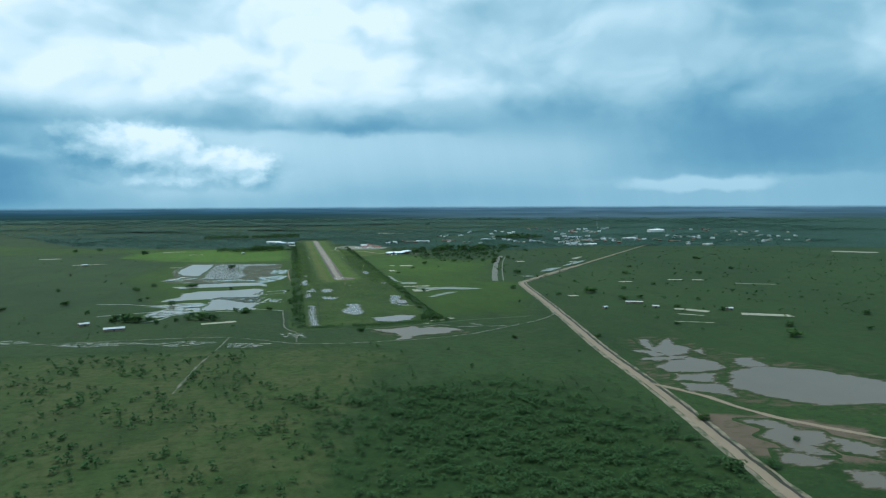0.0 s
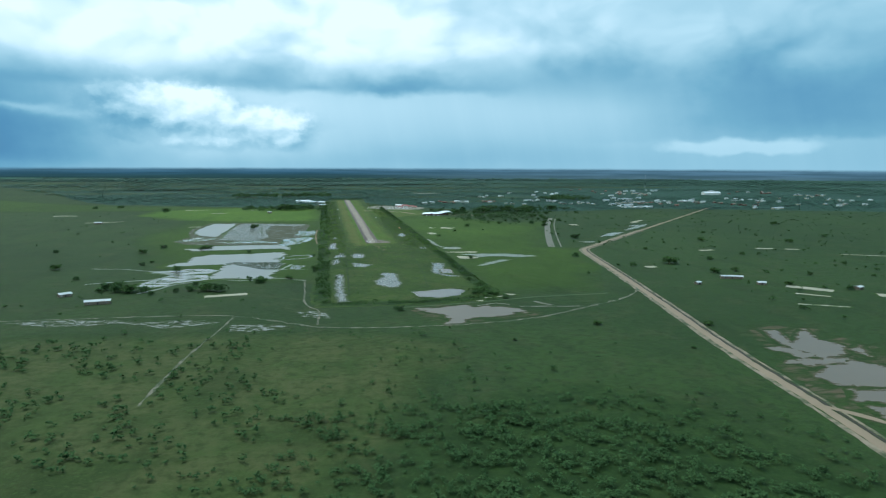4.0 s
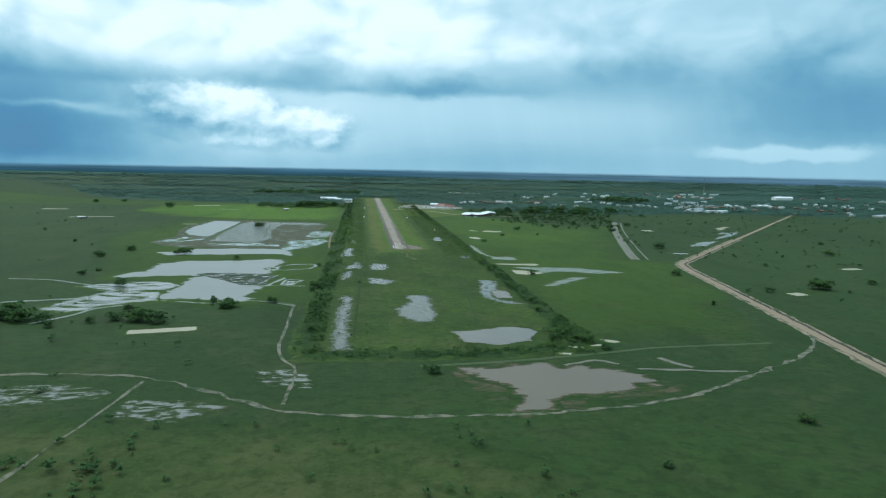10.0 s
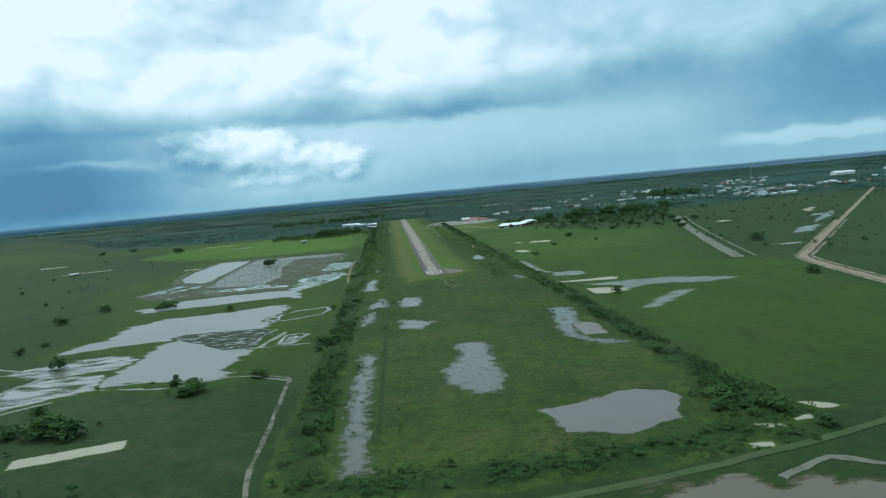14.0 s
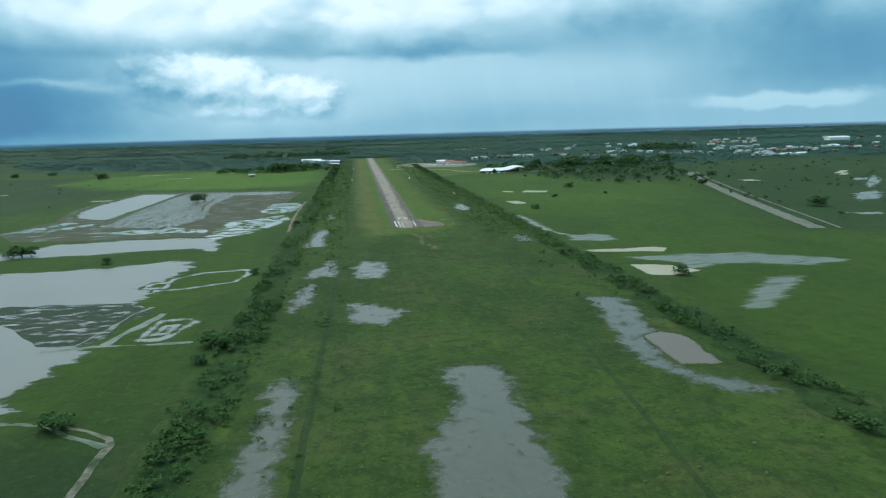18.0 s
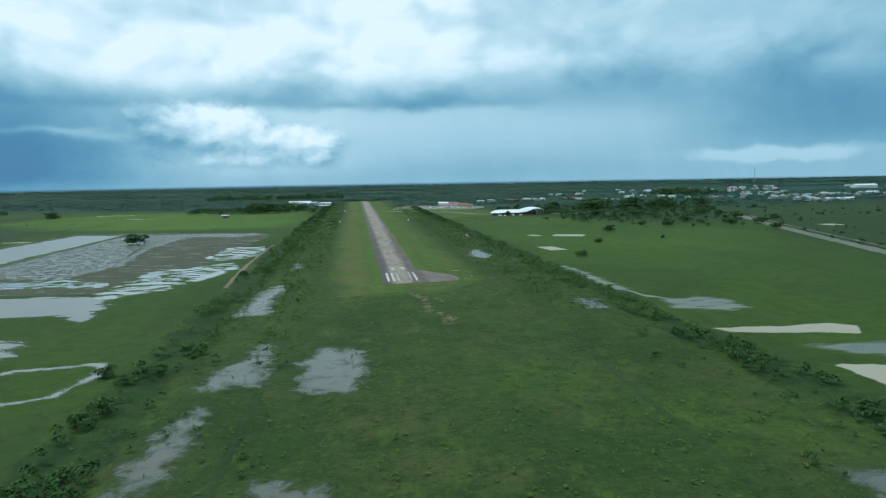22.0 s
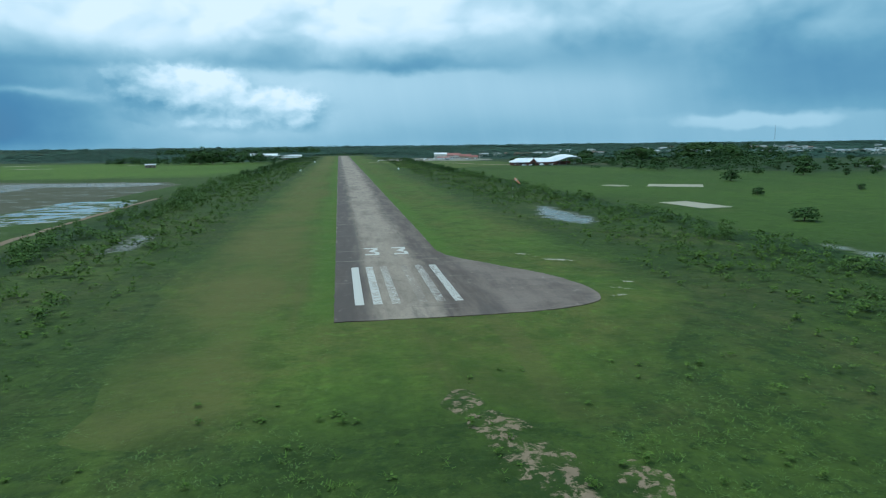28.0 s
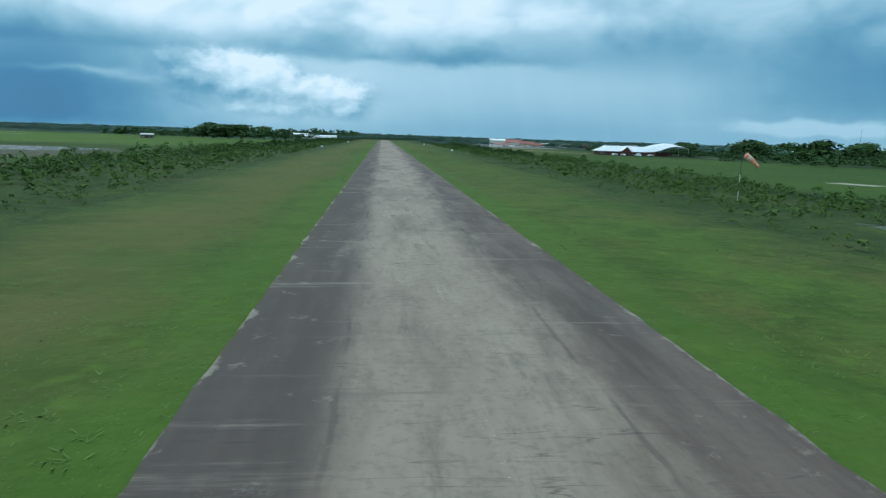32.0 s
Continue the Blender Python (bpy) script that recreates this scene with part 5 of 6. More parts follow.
joined("scrub", FAR_BUSH, spots[~close], LEAVES, "dense mixed green scrub belts round the airfield", "scrub")
spots = [strewn(3000, (-60, -260, 80, -30), lambda x, y: 0.1 + 0.9 * drift(x, y, 22, 44) ** 2, (0.5, 1.5), (0.4, 0.8)),
         strewn(4200, (-82, -455, 88, 320), lambda x, y: (np.abs(x) > 13) * ((np.abs(x) > 42) | (y < -40)) * (0.08 + 0.5 * drift(x, y, 35, 7) ** 2), (0.5, 1.5), (0.5, 0.9)),
         strewn(1800, (44, 0, 100, 700), lambda x, y: 0.15 + 0.6 * drift(x, y, 30, 8) ** 2, (0.6, 1.7), (0.4, 0.8)),
         strewn(1600, (-80, -60, -42, 700), lambda x, y: 0.15 + 0.6 * drift(x, y, 30, 9) ** 2, (0.6, 1.7), (0.4, 0.8)),
         strewn(5200, (-76, -130, -44, 800), lambda x, y: (0.06 + 0.94 * drift(x, y, 26, 41) ** 2) * np.clip((-42 - x) / 12, 0.1, 1), (0.9, 3.0), (0.55, 0.9)),
         strewn(4600, (44, -90, 84, 800), lambda x, y: (0.10 + 0.8 * drift(x, y, 26, 42)) * np.clip((x - 44) / 18, 0.1, 1), (0.8, 2.6), (0.5, 0.9))]
joined("low_scrub", LOW_BUSH, np.concatenate(spots), WEEDS, "low weeds and shrubs scattered in rough grass", "shrubs")


def thicket(x, y):
    """How dense the bush is south of the sandy track."""
    road = np.interp(y, (-1180, -967, -800, -660, -520), (110, 147, 181, 205, 235))
    core = np.exp(-(((x - 50 - (y + 850) * -0.15) / 72) ** 2 + ((y + 870) / 120) ** 2)) * 2.2 + 0.25 * np.exp(-(((x + 20) / 90) ** 2 + ((y + 760) / 70) ** 2))
    left = 0.95 * (x < 20) * (y < -575) * drift(x, y, 70, 10) * (0.25 + 0.75 * (x < -120))
    return np.clip(core * drift(x, y, 35, 11) + left, 0, 1) * (x < road - 12)


patch("pasture", [(-620, -575), (-300, -560), (-60, -585), (10, -620), (-30, -720), (-70, -820), (-90, -980), (-620, -960)], 0.02, DRY_PASTURE, "pale trampled pasture between scattered bushes", "pasture", 30.0, 6.0)
patch("thicket_floor", [(-40, -1000), (-60, -900), (-30, -800), (10, -740), (70, -725), (110, -760), (135, -830), (132, -900), (120, -960), (60, -1010)], 0.03, THICKET_FLOOR, "darker green ground under the thicket", "undergrowth", 20.0, 6.0)
spots = [strewn(9500, (-620, -1180, 190, -575), thicket, (2.4, 5.6), (0.6, 0.9)),
         strewn(8500, (-120, -1150, 210, -740), thicket, (2.6, 6.2), (0.6, 0.9)),
         strewn(1800, (-700, -720, -90, -300), lambda x, y: 0.25 * drift(x, y, 60, 12), (2.0, 5.0), (0.6, 0.9)),
         strewn(5200, (290, -620, 1500, 620), lambda x, y: 0.45 * drift(x, y, 90, 13) ** 1.5 * (x > 330), (2.5, 6.5), (0.6, 0.9)),
         strewn(1500, (-1000, -350, -120, 700), lambda x, y: 0.16 * drift(x, y, 90, 14) * (x < -360), (3.0, 6.0), (0.6, 0.9))]
spots = np.concatenate(spots)
core = (np.abs(spots[:, 0] - 40) < 130) & (spots[:, 1] < -500)
joined("bushland", [foliage(s, 8, 64, 0.105, rise=0.9, low=0.25) for s in (15, 16, 17)], spots[core], DARK_LEAVES, "thicket of dark round bushes and small trees on wet pasture", "bushes")
joined("bushland", [foliage(s, 5, 27, 0.19) for s in (15, 16, 17)], spots[~core], DARK_LEAVES, "dark round bushes and small trees scattered over wet pasture", "bushes")

# woodland beyond the fields, coarser with distance
CLEARINGS = ((300, 1500, 160, 60), (700, 1420, 260, 70), (-500, 2300, 500, 130), (200, 2400, 500, 140), (900, 2600, 700, 120), (-1400, 3300, 900, 160), (500, 1180, 200, 40), (-200, 1750, 240, 80), (-900, 1900, 420, 70), (-700, 2800, 900, 120), (-2200, 3600, 900, 150), (-1500, 2500, 500, 90), (1500, 3300, 900, 120), (0, 3100, 600, 90), (-420, 1500, 300, 60), (-1100, 2300, 500, 80), (600, 2000, 420, 70), (1500, 2500, 500, 90), (-250, 2050, 260, 50), (100, 1700, 150, 45), (-1600, 2900, 500, 90), (0, 3100, 700, 110))


def wooded(x, y):
    """Where the woodland and the trees of the town stand."""
    left = (x < -60) * (y > np.interp(x, (-2600, -1737, -854, -631, -353, -140, -60), (3300, 2700, 1230, 1050, 950, 900, 1250)))
    ahead = (np.abs(x) <= 60) * (y > 1380)
    town = (x > 60) * (y > np.interp(x, (60, 150, 320, 420, 600, 900, 1300, 2500), (1000, 900, 720, 640, 620, 680, 560, 300)))
    glade = drift(x * 0.35, y, 900, 20) * 0.65 + drift(x * 0.4, y, 330, 21) * 0.35
    for cx, cy, w, h in CLEARINGS:
        glade = np.where(((x - cx) / w) ** 2 + ((y - cy) / h) ** 2 < 0.8, 0.0, glade)
    return (glade > 0.001) * np.clip((left + ahead + town) * np.where(y > 1400, 0.06 + 0.94 * (glade > 0.42), 0.35 + 0.65 * drift(x, y, 130, 22)), 0, 1)


def woods(count, box, wide, high):
    return strewn(count, box, wooded, wide, high, 4)


spots = [woods(12000, (-1700, 640, 1900, 1500), (8, 14), (0.45, 0.7)), woods(11000, (-2600, 1400, 2900, 2600), (11, 20), (0.34, 0.55)), woods(7500, (-3600, 2500, 3900, 4000), (18, 34), (0.32, 0.5)),
         woods(3500, (-4200, 3900, 4600, 4900), (30, 55), (0.22, 0.36))]
joined("woodland", CLUMP, np.concatenate(spots), HAZY_LEAVES, "dark green woodland and town trees towards the horizon, haze in the leaf colour", "woodland")
def grove_edge(x, y):
    """Trees round the airport hall, thinning out into the meadow."""
    near = np.interp(x, (120, 165, 215, 264, 330, 404, 440, 520), (560, 470, 395, 318, 330, 352, 440, 560))
    yard = ((x > 148) & (x < 246) & (y > 455) & (y < 660)) | ((x < 215) & (y > 640) & (y < 1000))
    return (y > near) * ~yard * np.clip(0.10 + (y - near) / 220, 0, 0.7) * drift(x, y, 38, 23)


spots = [strewn(60, (172, 548, 250, 562), lambda x, y: 0.5 * drift(x, y, 12, 48), (1.6, 3.4), (0.6, 0.9)),
         strewn(4200, (150, 300, 540, 760), grove_edge, (3.5, 9.5), (0.6, 0.95)),
         strewn(300, (-310, 770, -90, 900), lambda x, y: 0.9 * drift(x, y, 50, 24), (7, 13), (0.75, 1.0)),
         strewn(120, (-60, 1290, 60, 1400), None, (3, 7), (0.6, 0.9)),
         strewn(70, (720, 1180, 900, 1290), None, (14, 28), (0.75, 0.95)), strewn(90, (370, 660, 620, 800), None, (8, 14), (0.7, 0.95)), strewn(120, (-420, 1500, -60, 1600), None, (16, 26), (0.7, 0.9)),
         strewn(60, (-262, 735, -205, 775), lambda x, y: (y > 762) * 0.8, (6, 10), (0.7, 1.0))]
joined("grove", [foliage(s, 7, 60, 0.13, rise=1.4, low=0.25) for s in (26, 27, 28)], np.concatenate(spots), DARK_LEAVES, "dense dark grove round the airport buildings", "grove")
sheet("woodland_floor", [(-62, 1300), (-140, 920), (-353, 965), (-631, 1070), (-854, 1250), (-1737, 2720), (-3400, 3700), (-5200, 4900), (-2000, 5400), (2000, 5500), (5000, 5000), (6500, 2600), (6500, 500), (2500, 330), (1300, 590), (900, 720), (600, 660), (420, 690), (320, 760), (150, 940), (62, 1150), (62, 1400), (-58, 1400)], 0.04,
      WOOD_FLOOR, "woodland ground coloured like the shaded, hazy canopy", "woodland floor", 6.0, 40.0)
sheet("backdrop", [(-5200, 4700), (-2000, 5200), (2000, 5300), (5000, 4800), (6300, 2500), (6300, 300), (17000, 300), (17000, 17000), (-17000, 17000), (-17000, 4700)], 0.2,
      HAZED_BACK_LAND, "wooded land towards the horizon, blue haze put into its green", "backdrop", 6.0, 200.0)
for k, (x, y, w, h) in enumerate(CLEARINGS):
    sheet("clearing", [(x - w, y - h / 2), (x, y - h), (x + w, y - h / 3), (x + w * 0.8, y + h), (x - w * 0.7, y + h * 0.8)], 0.3, PASTURE, "pale green clearing in the woodland", "clearing", 14.0, 20.0)

# grass beside the runway
TUFT = [blades(s, 9) for s in (31, 32, 33)]


def verge(x, y):
    return (np.abs(x) > 11.2) * np.clip(1.3 - np.abs(np.abs(x) - 11) / 34, 0.25, 1) * ((x < 11) | (y > 45 - (x - 11) * 1.3) | (y < -9)) * (0.4 + 0.6 * drift(x, y, 14, 34))


spots = [strewn(30000, (-42, -60, 48, 190), verge, (0.4, 0.9), (0.10, 0.24)), strewn(9000, (-42, 190, 46, 520), verge, (0.8, 1.5), (0.12, 0.24))]
joined("verge_grass", TUFT, np.concatenate(spots), GRASS_BLADES, "tufts of bright grass along the runway edge", "grass")
spots = [strewn(26000, (-80, -260, 95, 330), lambda x, y: ((np.abs(x) > 41) | (y < -46)) * (0.25 + 0.75 * drift(x, y, 20, 35)), (0.4, 1.0), (0.2, 0.42))]
joined("tall_grass", TUFT, np.concatenate(spots), WEEDS, "tall rough grass and weeds between the shrubs", "grass")


# ---- buildings ----
def gable(bm, long, wide, eaves, ridge, over=0.5, thick=0.18):
    """A pitched roof with thickness, ridge along x."""
    for side in (-1, 1):
        run = math.hypot(wide / 2 + over, ridge - eaves)
        tilt = math.atan2(ridge - eaves, wide / 2 + over) * -side
        block(bm, (0, side * (wide / 4 + over / 2), (eaves + ridge) / 2 + thick / 2), (long + 2 * over, run + 0.06, thick), Matrix.Rotation(tilt, 4, "X"))
    return bm


def walls(bm, long, wide, high, ridge=0.0):
    """Walls as a solid with gable ends where a ridge is given."""
    block(bm, (0, 0, high / 2 - 0.1), (long, wide, high + 0.2))
    if ridge:
        for x in (-long / 2 + 0.1, long / 2 - 0.1):
            v = [bm.verts.new((x + dx, y, z)) for dx in (-0.1, 0.1) for y, z in ((-wide / 2, high), (wide / 2, high), (0, ridge))]
            for f in ((0, 1, 2), (5, 4, 3), (0, 3, 4, 1), (1, 4, 5, 2), (2, 5, 3, 0)):
                bm.faces.new([v[k] for k in f])
    return bm


def house(x, y, long, wide, high, ridge, turn, wall, roof, label, openings=3, group="town houses"):
    """A small house: walls, pitched roof, door and windows."""
    thing = tagged(new("house"), label, "house", group)
    part("wall", walls(bmesh.new(), long, wide, high, ridge), wall, thing)
    part("roof", gable(bmesh.new(), long, wide, high, ridge), roof, thing)
    for side in (-1, 1):
        for k in range(openings):
            px = (k + 0.5) / openings * long - long / 2
            if k == openings // 2 and side < 0:
                part("door", block(bmesh.new(), (px, side * wide / 2, 1.03), (1.0, 0.12, 2.06)), DARK, thing)
            else:
                opening(thing, (px, side * wide / 2, 1.55), (1.2, 0.12, 1.0), WHITE_WALL)
    thing.matrix_basis = at(x, y, turn)
    return thing


kinds = [
    house(723, 1113, 13, 8, 3.0, 4.8, 10, WHITE_WALL, DULL_ROOF, "small white-walled house with a dull white roof"),
    house(742, 1364, 11, 8, 2.8, 4.4, -20, CREAM_WALL, TIN, "small cream house with a grey tin roof"),
    house(860, 810, 12, 7, 2.8, 4.2, 30, BRICK, RUST, "small brick house with a rusty roof"),
    house(1114, 1496, 18, 9, 3.4, 5.4, 5, WHITE_WALL, TIN, "larger white house with a grey tin roof"),
]
rng = random.Random(5)
centres = ((275, 1072, 40, 6), (333, 1094, 40, 6), (392, 1117, 40, 6), (470, 1136, 40, 6), (669, 1171, 60, 5), (865, 824, 60, 7), (1184, 1077, 90, 10), (1259, 1900, 150, 9), (1277, 1660, 120, 10), (1520, 1942, 150, 9),
           (1300, 1636, 120, 8), (1094, 937, 90, 8), (1287, 924, 90, 10), (1458, 1100, 110, 10), (1970, 1705, 180, 9), (2015, 1400, 160, 8), (1249, 707, 70, 6), (1000, 1200, 100, 10), (760, 1000, 70, 8), (950, 1000, 70, 8),
           (1600, 850, 120, 8), (1800, 1100, 140, 8), (560, 1000, 50, 5), (900, 1700, 140, 8), (620, 1500, 90, 5))
count = 0
for cx, cy, spread, number in centres:
    for k in range(number):
        x, y = cx + rng.gauss(0, spread * 0.6), cy + rng.gauss(0, spread * 0.6)
        if y < 640 + max(0, 420 - x) * 0.8:
            continue
        copy_thing(kinds[(count * 7 + k) % 4 if rng.random() > 0.1 else 0], at(x, y, rng.choice((0, 90, 15, -25)) + rng.uniform(-6, 6)))
        count += 1
for x, y, long, wide, high, turn, label in (
    (1640, 1590, 70, 22, 8, 5, "long white-roofed warehouse in the town"), (884, 775, 60, 9, 3.5, 12, "long low white-roofed shed"), (1210, 1072, 40, 12, 4, 20, "white-roofed hall among trees"),
    (-150, 1185, 42, 12, 5, 3, "long white-roofed barrack before the trees"), (-125, 1150, 30, 9, 4, 3, "white-roofed shed beside the barrack"), (-92, 1120, 26, 9, 4, 0, "white-roofed shed beside the barrack"), (-86, 990, 18, 8, 3.5, 10, "small pale shed near the trees"),
    (-222, 690, 9, 6, 3.0, 8, "farmhouse with a pale roof before a grove"), (-284, 432 - 868, 18, 6, 3.0, 12, "white-roofed farm shed by the track"), (-327, -395, 9, 6, 2.8, 35, "small white-roofed hut under trees"),
    (383, -406, 20, 4, 2.8, -18, "long low yellowish-white shed in the open pasture"), (392, -446, 7, 5, 2.6, -20, "small white hut out in the open pasture"), (477, -486, 7, 5, 2.6, 15, "small white hut beside the pit"), (324, -433, 5, 4, 2.4, 15, "tiny white hut near the main road"), (-555, 418, 12, 7, 3, 0, "small white hut out in the open pasture"),
):
    small = long < 21
    house(x, y, long, wide, high * (0.85 if small else 1), high + wide * (0.10 if small else 0.16), turn, MUD_WALL if small else WHITE_WALL, DULL_ROOF if small else WHITE_METAL, label, max(3, int(long / 9)), "farm and town sheds")

# hall and swept hangar roof at the airfield
def hipped(long, wide, eaves, ridge, over, inset, thick=0.22):
    """A hipped roof with thickness, ridge along x."""
    a, b = long / 2 + over, wide / 2 + over
    bm = bmesh.new()
    rings = []
    for dz in (0.0, -thick):
        rings.append([bm.verts.new(v) for v in ((-a, -b, eaves + dz), (a, -b, eaves + dz), (a, b, eaves + dz), (-a, b, eaves + dz), (-a + inset, 0, ridge + dz), (a - inset * 0.3, 0, ridge + dz))])
    for r in rings:
        for f in ((0, 1, 5, 4), (1, 2, 5), (2, 3, 4, 5), (3, 0, 4)):
            bm.faces.new([r[k] for k in f])
    for k in range(4):
        bm.faces.new((rings[0][k], rings[1][k], rings[1][(k + 1) % 4], rings[0][(k + 1) % 4]))
    bmesh.ops.recalc_face_normals(bm, faces=bm.faces)
    return bm


hall = tagged(new("airport_hall"), "brick hall with a white hipped metal roof and gabled porch", "hall")
part("wall", walls(bmesh.new(), 30, 14, 2.9), BRICK, hall)
part("roof", hipped(30, 14, 2.9, 6.5, 1.1, 6.0), WHITE_METAL, hall, "white sheet-metal roof")
part("porch", block(bmesh.new(), (2.5, -9.0, 1.7), (5.0, 5, 3.6)), BRICK, hall, "red brick porch")
bm = bmesh.new()
for side in (-1, 1):
    block(bm, (2.5 + side * 1.75, -9.2, 4.7), (4.6, 6.2, 0.2), Matrix.Rotation(side * 0.70, 4, "Y"))
part("porch_roof", bm, WHITE_METAL, hall, "steep white-edged porch gable")
bm = bmesh.new()
v = [bm.verts.new((2.5 + x, y, z)) for y in (-11.6, -11.3) for x, z in ((-2.5, 3.4), (2.5, 3.4), (0, 5.8))]
for f in ((0, 1, 2), (5, 4, 3), (0, 3, 4, 1), (1, 4, 5, 2), (2, 5, 3, 0)):
    bm.faces.new([v[k] for k in f])
bmesh.ops.recalc_face_normals(bm, faces=bm.faces)
part("porch_gable", bm, BRICK, hall)
for k in range(5):
    opening(hall, (-13 + k * 3.9 + (6.6 if k > 2 else 0), -7.05, 1.6), (2.0, 0.15, 1.3), WHITE_WALL, "white-framed window")
part("door", block(bmesh.new(), (2.5, -11.55, 1.1), (2.2, 0.2, 2.4)), DARK, hall)
hall.matrix_basis = at(189, 575, -4)

SWEEP = ((0.0, 6.0, 2.9), (4.0, 6.4, 3.0), (8.0, 7.4, 3.2), (12.0, 8.4, 4.2), (16.0, 9.1, 5.6), (19.0, 9.3, 6.6), (22.0, 9.2, 7.2), (26.0, 8.6, 7.4), (30.0, 7.6, 6.8), (33.0, 6.4, 5.8))
hangar = tagged(new("hangar"), "open hangar with a white metal roof sweeping up to a crest", "hangar")
bm, rows = bmesh.new(), []
for x, top, low in SWEEP:
    rows.append([bm.verts.new((x, y, z + dz)) for dz in (0.0, -0.25) for y, z in ((-8.0, low), (-4.0, low + (top - low) * 0.66), (0.0, top), (8.0, low))])
for r, q in zip(rows, rows[1:]):
    for k in (0, 1, 2):
        bm.faces.new((r[k], r[k + 1], q[k + 1], q[k]))
        bm.faces.new((r[k + 4], q[k + 4], q[k + 5], r[k + 5]))
    bm.faces.new((r[0], q[0], q[4], r[4]))
    bm.faces.new((r[3], r[7], q[7], q[3]))
for r in (rows[0], rows[-1]):
    for k in (0, 1, 2):
        bm.faces.new((r[k], r[k + 1], r[k + 5], r[k + 4]))
bmesh.ops.recalc_face_normals(bm, faces=bm.faces)
part("swept_roof", bm, WHITE_METAL, hangar, "white sheet-metal roof curved like a wave")
for y in (-7.6, 7.6):
    for (x0, _, a), (x1, _, b) in zip(SWEEP[3:], SWEEP[4:]):
        for name, z0, z1, r in (("top_chord", a - 0.35, b - 0.35, 0.09), ("bottom_chord", a - 1.25, b - 1.25, 0.09), ("truss_brace", a - 1.25, b - 0.35, 0.06)):
            part(name, tube(bmesh.new(), (x0, y, z0), (x1, y, z1), r, r, 6), STEEL, hangar)
    for x, _, low in SWEEP[3::2]:
        part("post", tube(bmesh.new(), (x, y, -0.2), (x, y, low - 0.3), 0.14, 0.14, 8), STEEL, hangar)
part("wall", block(bmesh.new(), (5.0, -7.4, 1.3), (10.0, 0.3, 2.8)), BRICK, hangar, "low brick wall")
part("back_wall", block(bmesh.new(), (14.0, 7.0, 1.4), (28.0, 0.3, 3.0)), BRICK, hangar, "low brick wall")
hangar.matrix_basis = at(206.5, 576, 0)

# airport building with red roofs
station = tagged(new("airport_building"), "low airport building with stepped red roofs and white gable", "airport building")
for n, (x, y, long, wide, high, ridge, wall, roof) in enumerate(((-20, 10, 24, 12, 8.5, 11.0, WHITE_WALL, WHITE_METAL), (2, 4, 22, 14, 6.5, 10.5, WHITE_WALL, PINK_ROOF), (22, -2, 20, 14, 5.0, 8.5, CREAM_WALL, RED_ROOF), (36, -8, 14, 12, 4.0, 6.6, CREAM_WALL, RED_ROOF), (-16, -8, 20, 7, 3.4, 5.0, WHITE_WALL, PINK_ROOF))):
    wing = part("wing_wall", walls(bmesh.new(), long, wide, high, ridge - 0.1), wall, station)
    wing.location = (x, y, 0)
    cover = part("wing_roof", gable(bmesh.new(), long, wide, high, ridge, 0.9), roof, station)
    cover.location = (x, y, 0)
    for k in range(5):
        opening(station, (x - long / 2 + (k + 0.5) * long / 5, y - wide / 2, high * 0.5), (long / 9, 0.2, 1.4), WHITE_WALL)
part("water_tank", tube(bmesh.new(), (-31, 0, 6), (-31, 0, 9.5), 1.4, 1.8, 12), WHITE_WALL, station, "white water tank on a stand")
part("tank_stand", tube(bmesh.new(), (-31, 0, -0.2), (-31, 0, 6), 0.35, 0.35, 8), STEEL, station)
station.matrix_basis = at(158, 862, -8)
station.scale = (0.72, 0.8, 0.78)


def light_plane(x, y, turn):
    """A parked high-wing light aircraft."""
    thing = tagged(new("light_aircraft"), "white parked high-wing light aircraft on bare ground", "aircraft", "parked aircraft")
    bm = bmesh.new()
    tube(bm, (0, 3.0, 1.3), (0, 0.5, 1.45), 0.42, 0.75, 12)
    tube(bm, (0, 0.5, 1.45), (0, -1.4, 1.5), 0.75, 0.6, 12)
    tube(bm, (0, -1.4, 1.5), (0, -5.2, 1.75), 0.6, 0.14, 12)
    part("fuselage", bm, WHITE_METAL, thing, smooth=True)
    part("wing", block(bmesh.new(), (0, 0.2, 2.25), (11, 1.5, 0.16), bevel=0.05), WHITE_METAL, thing)
    part("tailplane", block(bmesh.new(), (0, -4.9, 1.8), (3.4, 0.9, 0.08)), WHITE_METAL, thing)
    part("fin", block(bmesh.new(), (0, -4.9, 2.4), (0.08, 1.0, 1.4)), WHITE_METAL, thing)
    part("windscreen", block(bmesh.new(), (0, 0.9, 1.95), (1.0, 0.9, 0.5), bevel=0.12), GLASS_DARK, thing)
    for wx, wy in ((-1.2, -0.2), (1.2, -0.2), (0, 2.2)):
        tyre = part("wheel", tube(bmesh.new(), (wx - 0.08, wy, 0.28), (wx + 0.08, wy, 0.28), 0.28, 0.28, 12), RUBBER, thing)
        part("hub", tube(bmesh.new(), (wx - 0.1, wy, 0.28), (wx + 0.1, wy, 0.28), 0.12, 0.12, 10), STEEL, tyre)
        part("strut", tube(bmesh.new(), (wx, wy, 0.28), (wx * 0.4, wy, 1.1), 0.05, 0.05, 6), STEEL, thing)
    thing.matrix_basis = at(x, y, turn, 0.08)
    return thing


plane = light_plane(112, 838, 160)
for x, y, turn in ((126, 834, 170), (140, 832, 185), (153, 830, 172), (172, 826, 190), (184, 822, 165), (133, 818, 200), (147, 815, 150), (162, 814, 178)):
    copy_thing(plane, at(x, y, turn, 0.08))



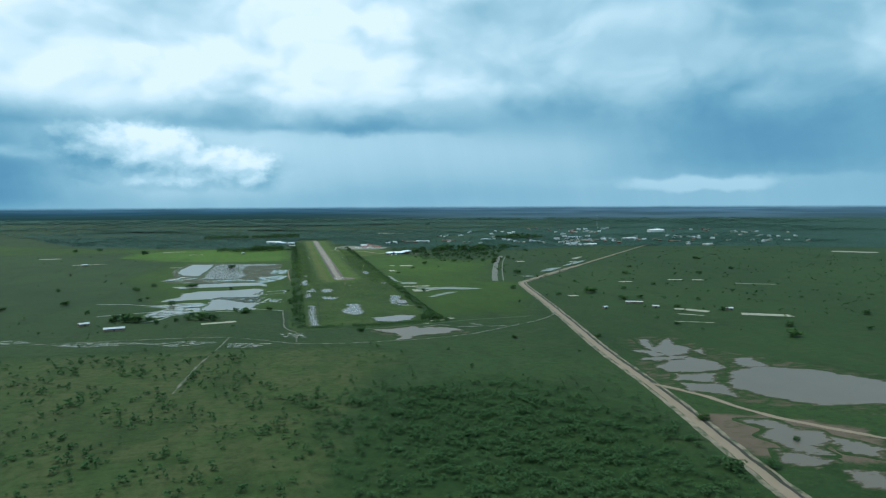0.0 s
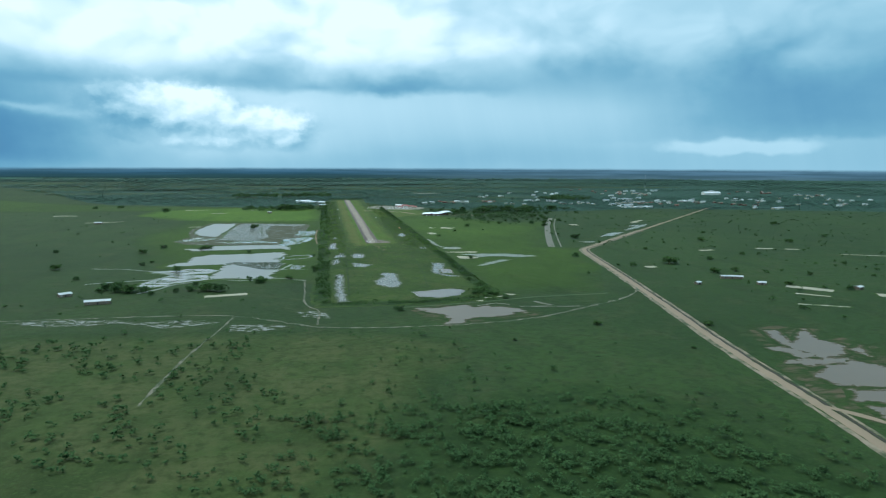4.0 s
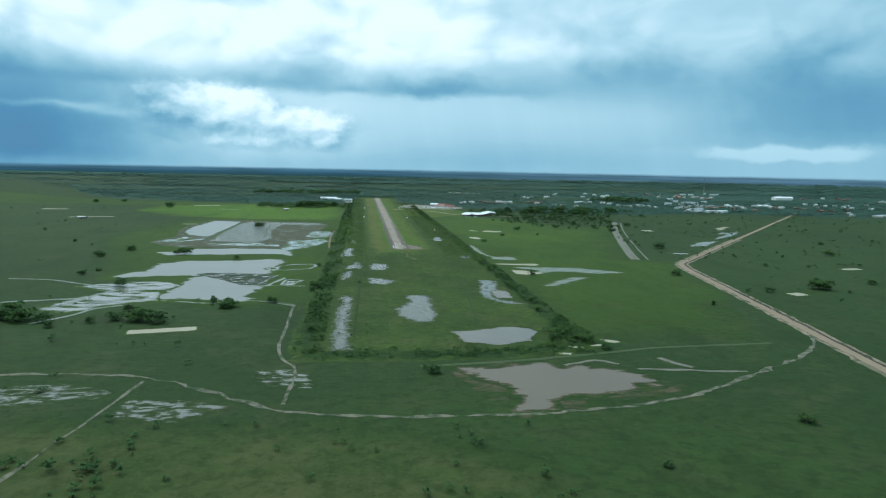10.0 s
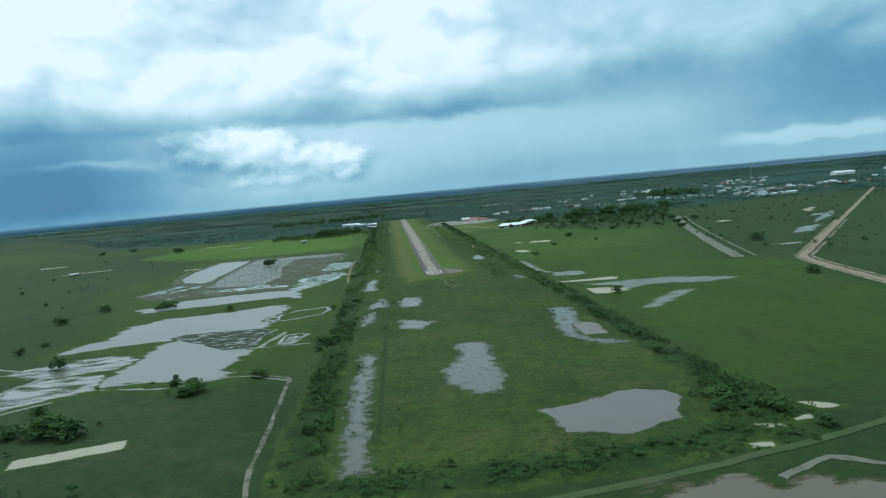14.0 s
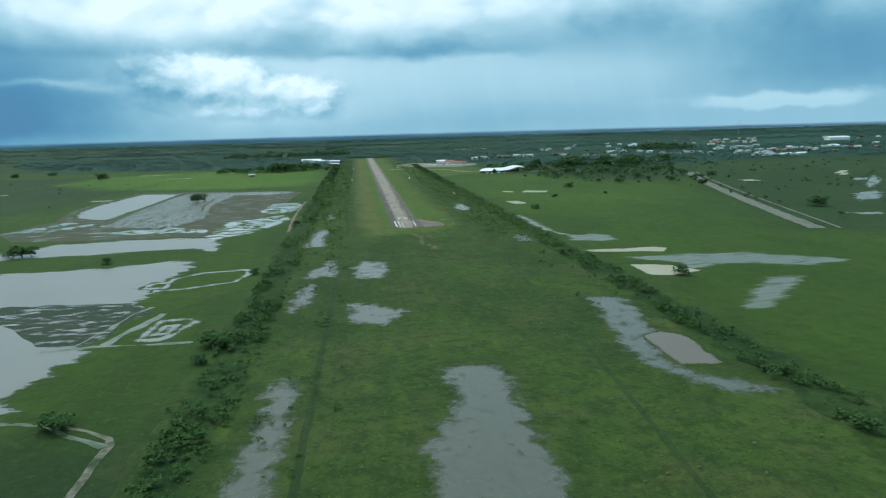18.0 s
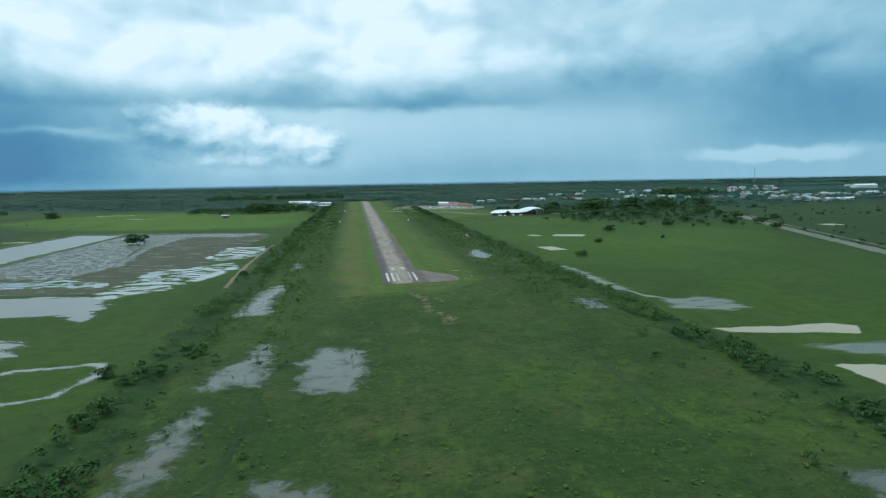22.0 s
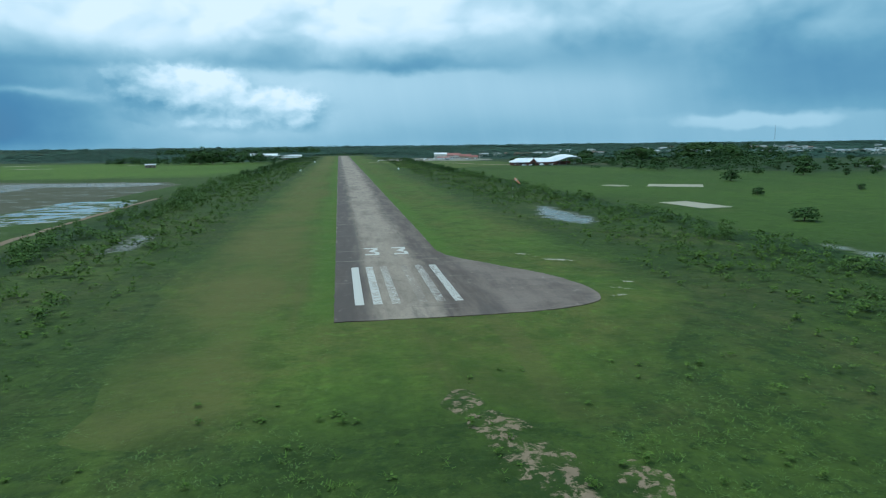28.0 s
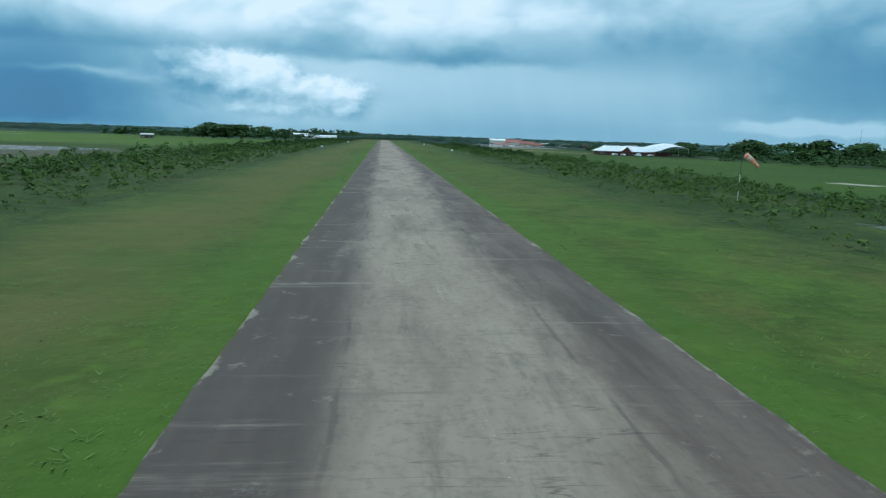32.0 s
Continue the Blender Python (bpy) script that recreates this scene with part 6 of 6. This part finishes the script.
def car(x, y, turn, long, high, material, label):
    """A parked vehicle with cabin, glass and wheels."""
    thing = tagged(new("parked_car"), label, "car", "parked cars")
    bm = block(bmesh.new(), (0, 0, 0.72), (long, 1.75, 0.66), bevel=0.14)
    block(bm, (-long * 0.06, 0, 0.9 + (high - 0.95) / 2), (long * 0.62, 1.6, high - 0.95), bevel=0.16)
    part("body", bm, material, thing)
    for y1 in (-0.81, 0.81):
        part("side_window", block(bmesh.new(), (-long * 0.06, y1, high - 0.42), (long * 0.52, 0.04, 0.42)), GLASS_DARK, thing)
    part("windscreen", block(bmesh.new(), (long * 0.25, 0, high - 0.44), (0.06, 1.4, 0.44)), GLASS_DARK, thing)
    for wx in (-long * 0.31, long * 0.31):
        for y1 in (-0.8, 0.8):
            tyre = part("wheel", tube(bmesh.new(), (wx, y1 - 0.1, 0.33), (wx, y1 + 0.1, 0.33), 0.33, 0.33, 14), RUBBER, thing)
            part("hub", tube(bmesh.new(), (wx, y1 - 0.12, 0.33), (wx, y1 + 0.12, 0.33), 0.17, 0.17, 10), STEEL, tyre)
    thing.matrix_basis = at(x, y, turn, 0.08)
    return thing


white_car = car(178, 552, 20, 4.3, 1.55, WHITE_METAL, "white parked car before the airport hall")
van = car(196, 549, -65, 5.4, 2.1, WHITE_METAL, "white parked van before the airport hall")
pickup = car(146, 836, 35, 5.0, 1.8, TIN, "grey parked pickup beside the airport building")
for x, y, turn in ((184, 550, 100), (207, 553, 160), (121, 836, 15), (163, 832, 80), (176, 829, 20)):
    copy_thing(white_car, at(x, y, turn, 0.08))
copy_thing(van, at(134, 838, 10, 0.08))

# radio mast in the town
mast = tagged(new("radio_mast"), "tall thin lattice radio mast over the town trees", "mast")
MAST = 68.0
for k in range(3):
    a = k * 2.094
    part("leg", tube(bmesh.new(), (math.cos(a) * 1.6, math.sin(a) * 1.6, -0.3), (math.cos(a) * 0.5, math.sin(a) * 0.5, MAST), 0.16, 0.10, 6), STEEL, mast)
for k in range(22):
    bm, z0, z1 = bmesh.new(), k * 3.0, k * 3.0 + 3.0
    for j in range(3):
        a, b = j * 2.094, (j + 1) * 2.094
        r0, r1 = 1.6 - 1.1 * z0 / MAST, 1.6 - 1.1 * z1 / MAST
        tube(bm, (math.cos(a) * r0, math.sin(a) * r0, z0), (math.cos(b) * r1, math.sin(b) * r1, z1), 0.06, 0.06, 5)
    part("bracing", bm, STEEL, mast)
mast.matrix_basis = at(1577, 2086)

# windsock
sock = tagged(new("windsock"), "orange windsock on a white pole in rough grass", "windsock")
part("pole", tube(bmesh.new(), (0, 0, -0.3), (0, 0, 8.6), 0.075, 0.05, 10), POLE_DARK, sock, "thin weathered pole")
for low, top in ((0.2, 1.9), (3.6, 5.0)):
    part("pole_band", tube(bmesh.new(), (0, 0, low), (0, 0, top), 0.085, 0.08, 10), POLE_WHITE, sock, "faded white painted band")
ring = bmesh.new()
bmesh.ops.create_cone(ring, segments=16, radius1=0.55, radius2=0.55, depth=0.12)
bmesh.ops.transform(ring, matrix=Matrix.Translation((0.62, 0, 8.45)) @ Matrix.Rotation(radians(100), 4, "Y"), verts=ring.verts)
part("hoop", ring, STEEL, sock)
for k in range(5):
    bm = bmesh.new()
    hang = lambda u: Vector((0.62 + u * 2.2, -u * 0.6, 8.45 - u * 1.5 - u * u * 0.5))
    tube(bm, hang(k / 5), hang((k + 1) / 5), 0.56 - k * 0.055, 0.56 - (k + 1) * 0.055, 16)
    part("sock_panel", bm, PALE_CLOTH if k == 1 else ORANGE, sock, "faded orange cloth", True)
sock.matrix_basis = at(62.6, 171.5, -8)
sock.scale = (0.87,) * 3


def board(x, y):
    thing = tagged(new("edge_marker"), "small white runway edge marker board on two legs", "marker", "runway markers")
    part("panel", block(bmesh.new(), (0, 0, 1.1), (1.4, 0.08, 1.0), bevel=0.02), WHITE_METAL, thing)
    for s in (-0.5, 0.5):
        part("leg", block(bmesh.new(), (s, 0.06, 0.25), (0.08, 0.06, 0.9)), STEEL, thing)
    thing.matrix_basis = at(x, y)
    return thing


first = board(-44, 500)
for x, y in ((-42, 800), (44, 500), (44, 800)):
    copy_thing(first, at(x, y))
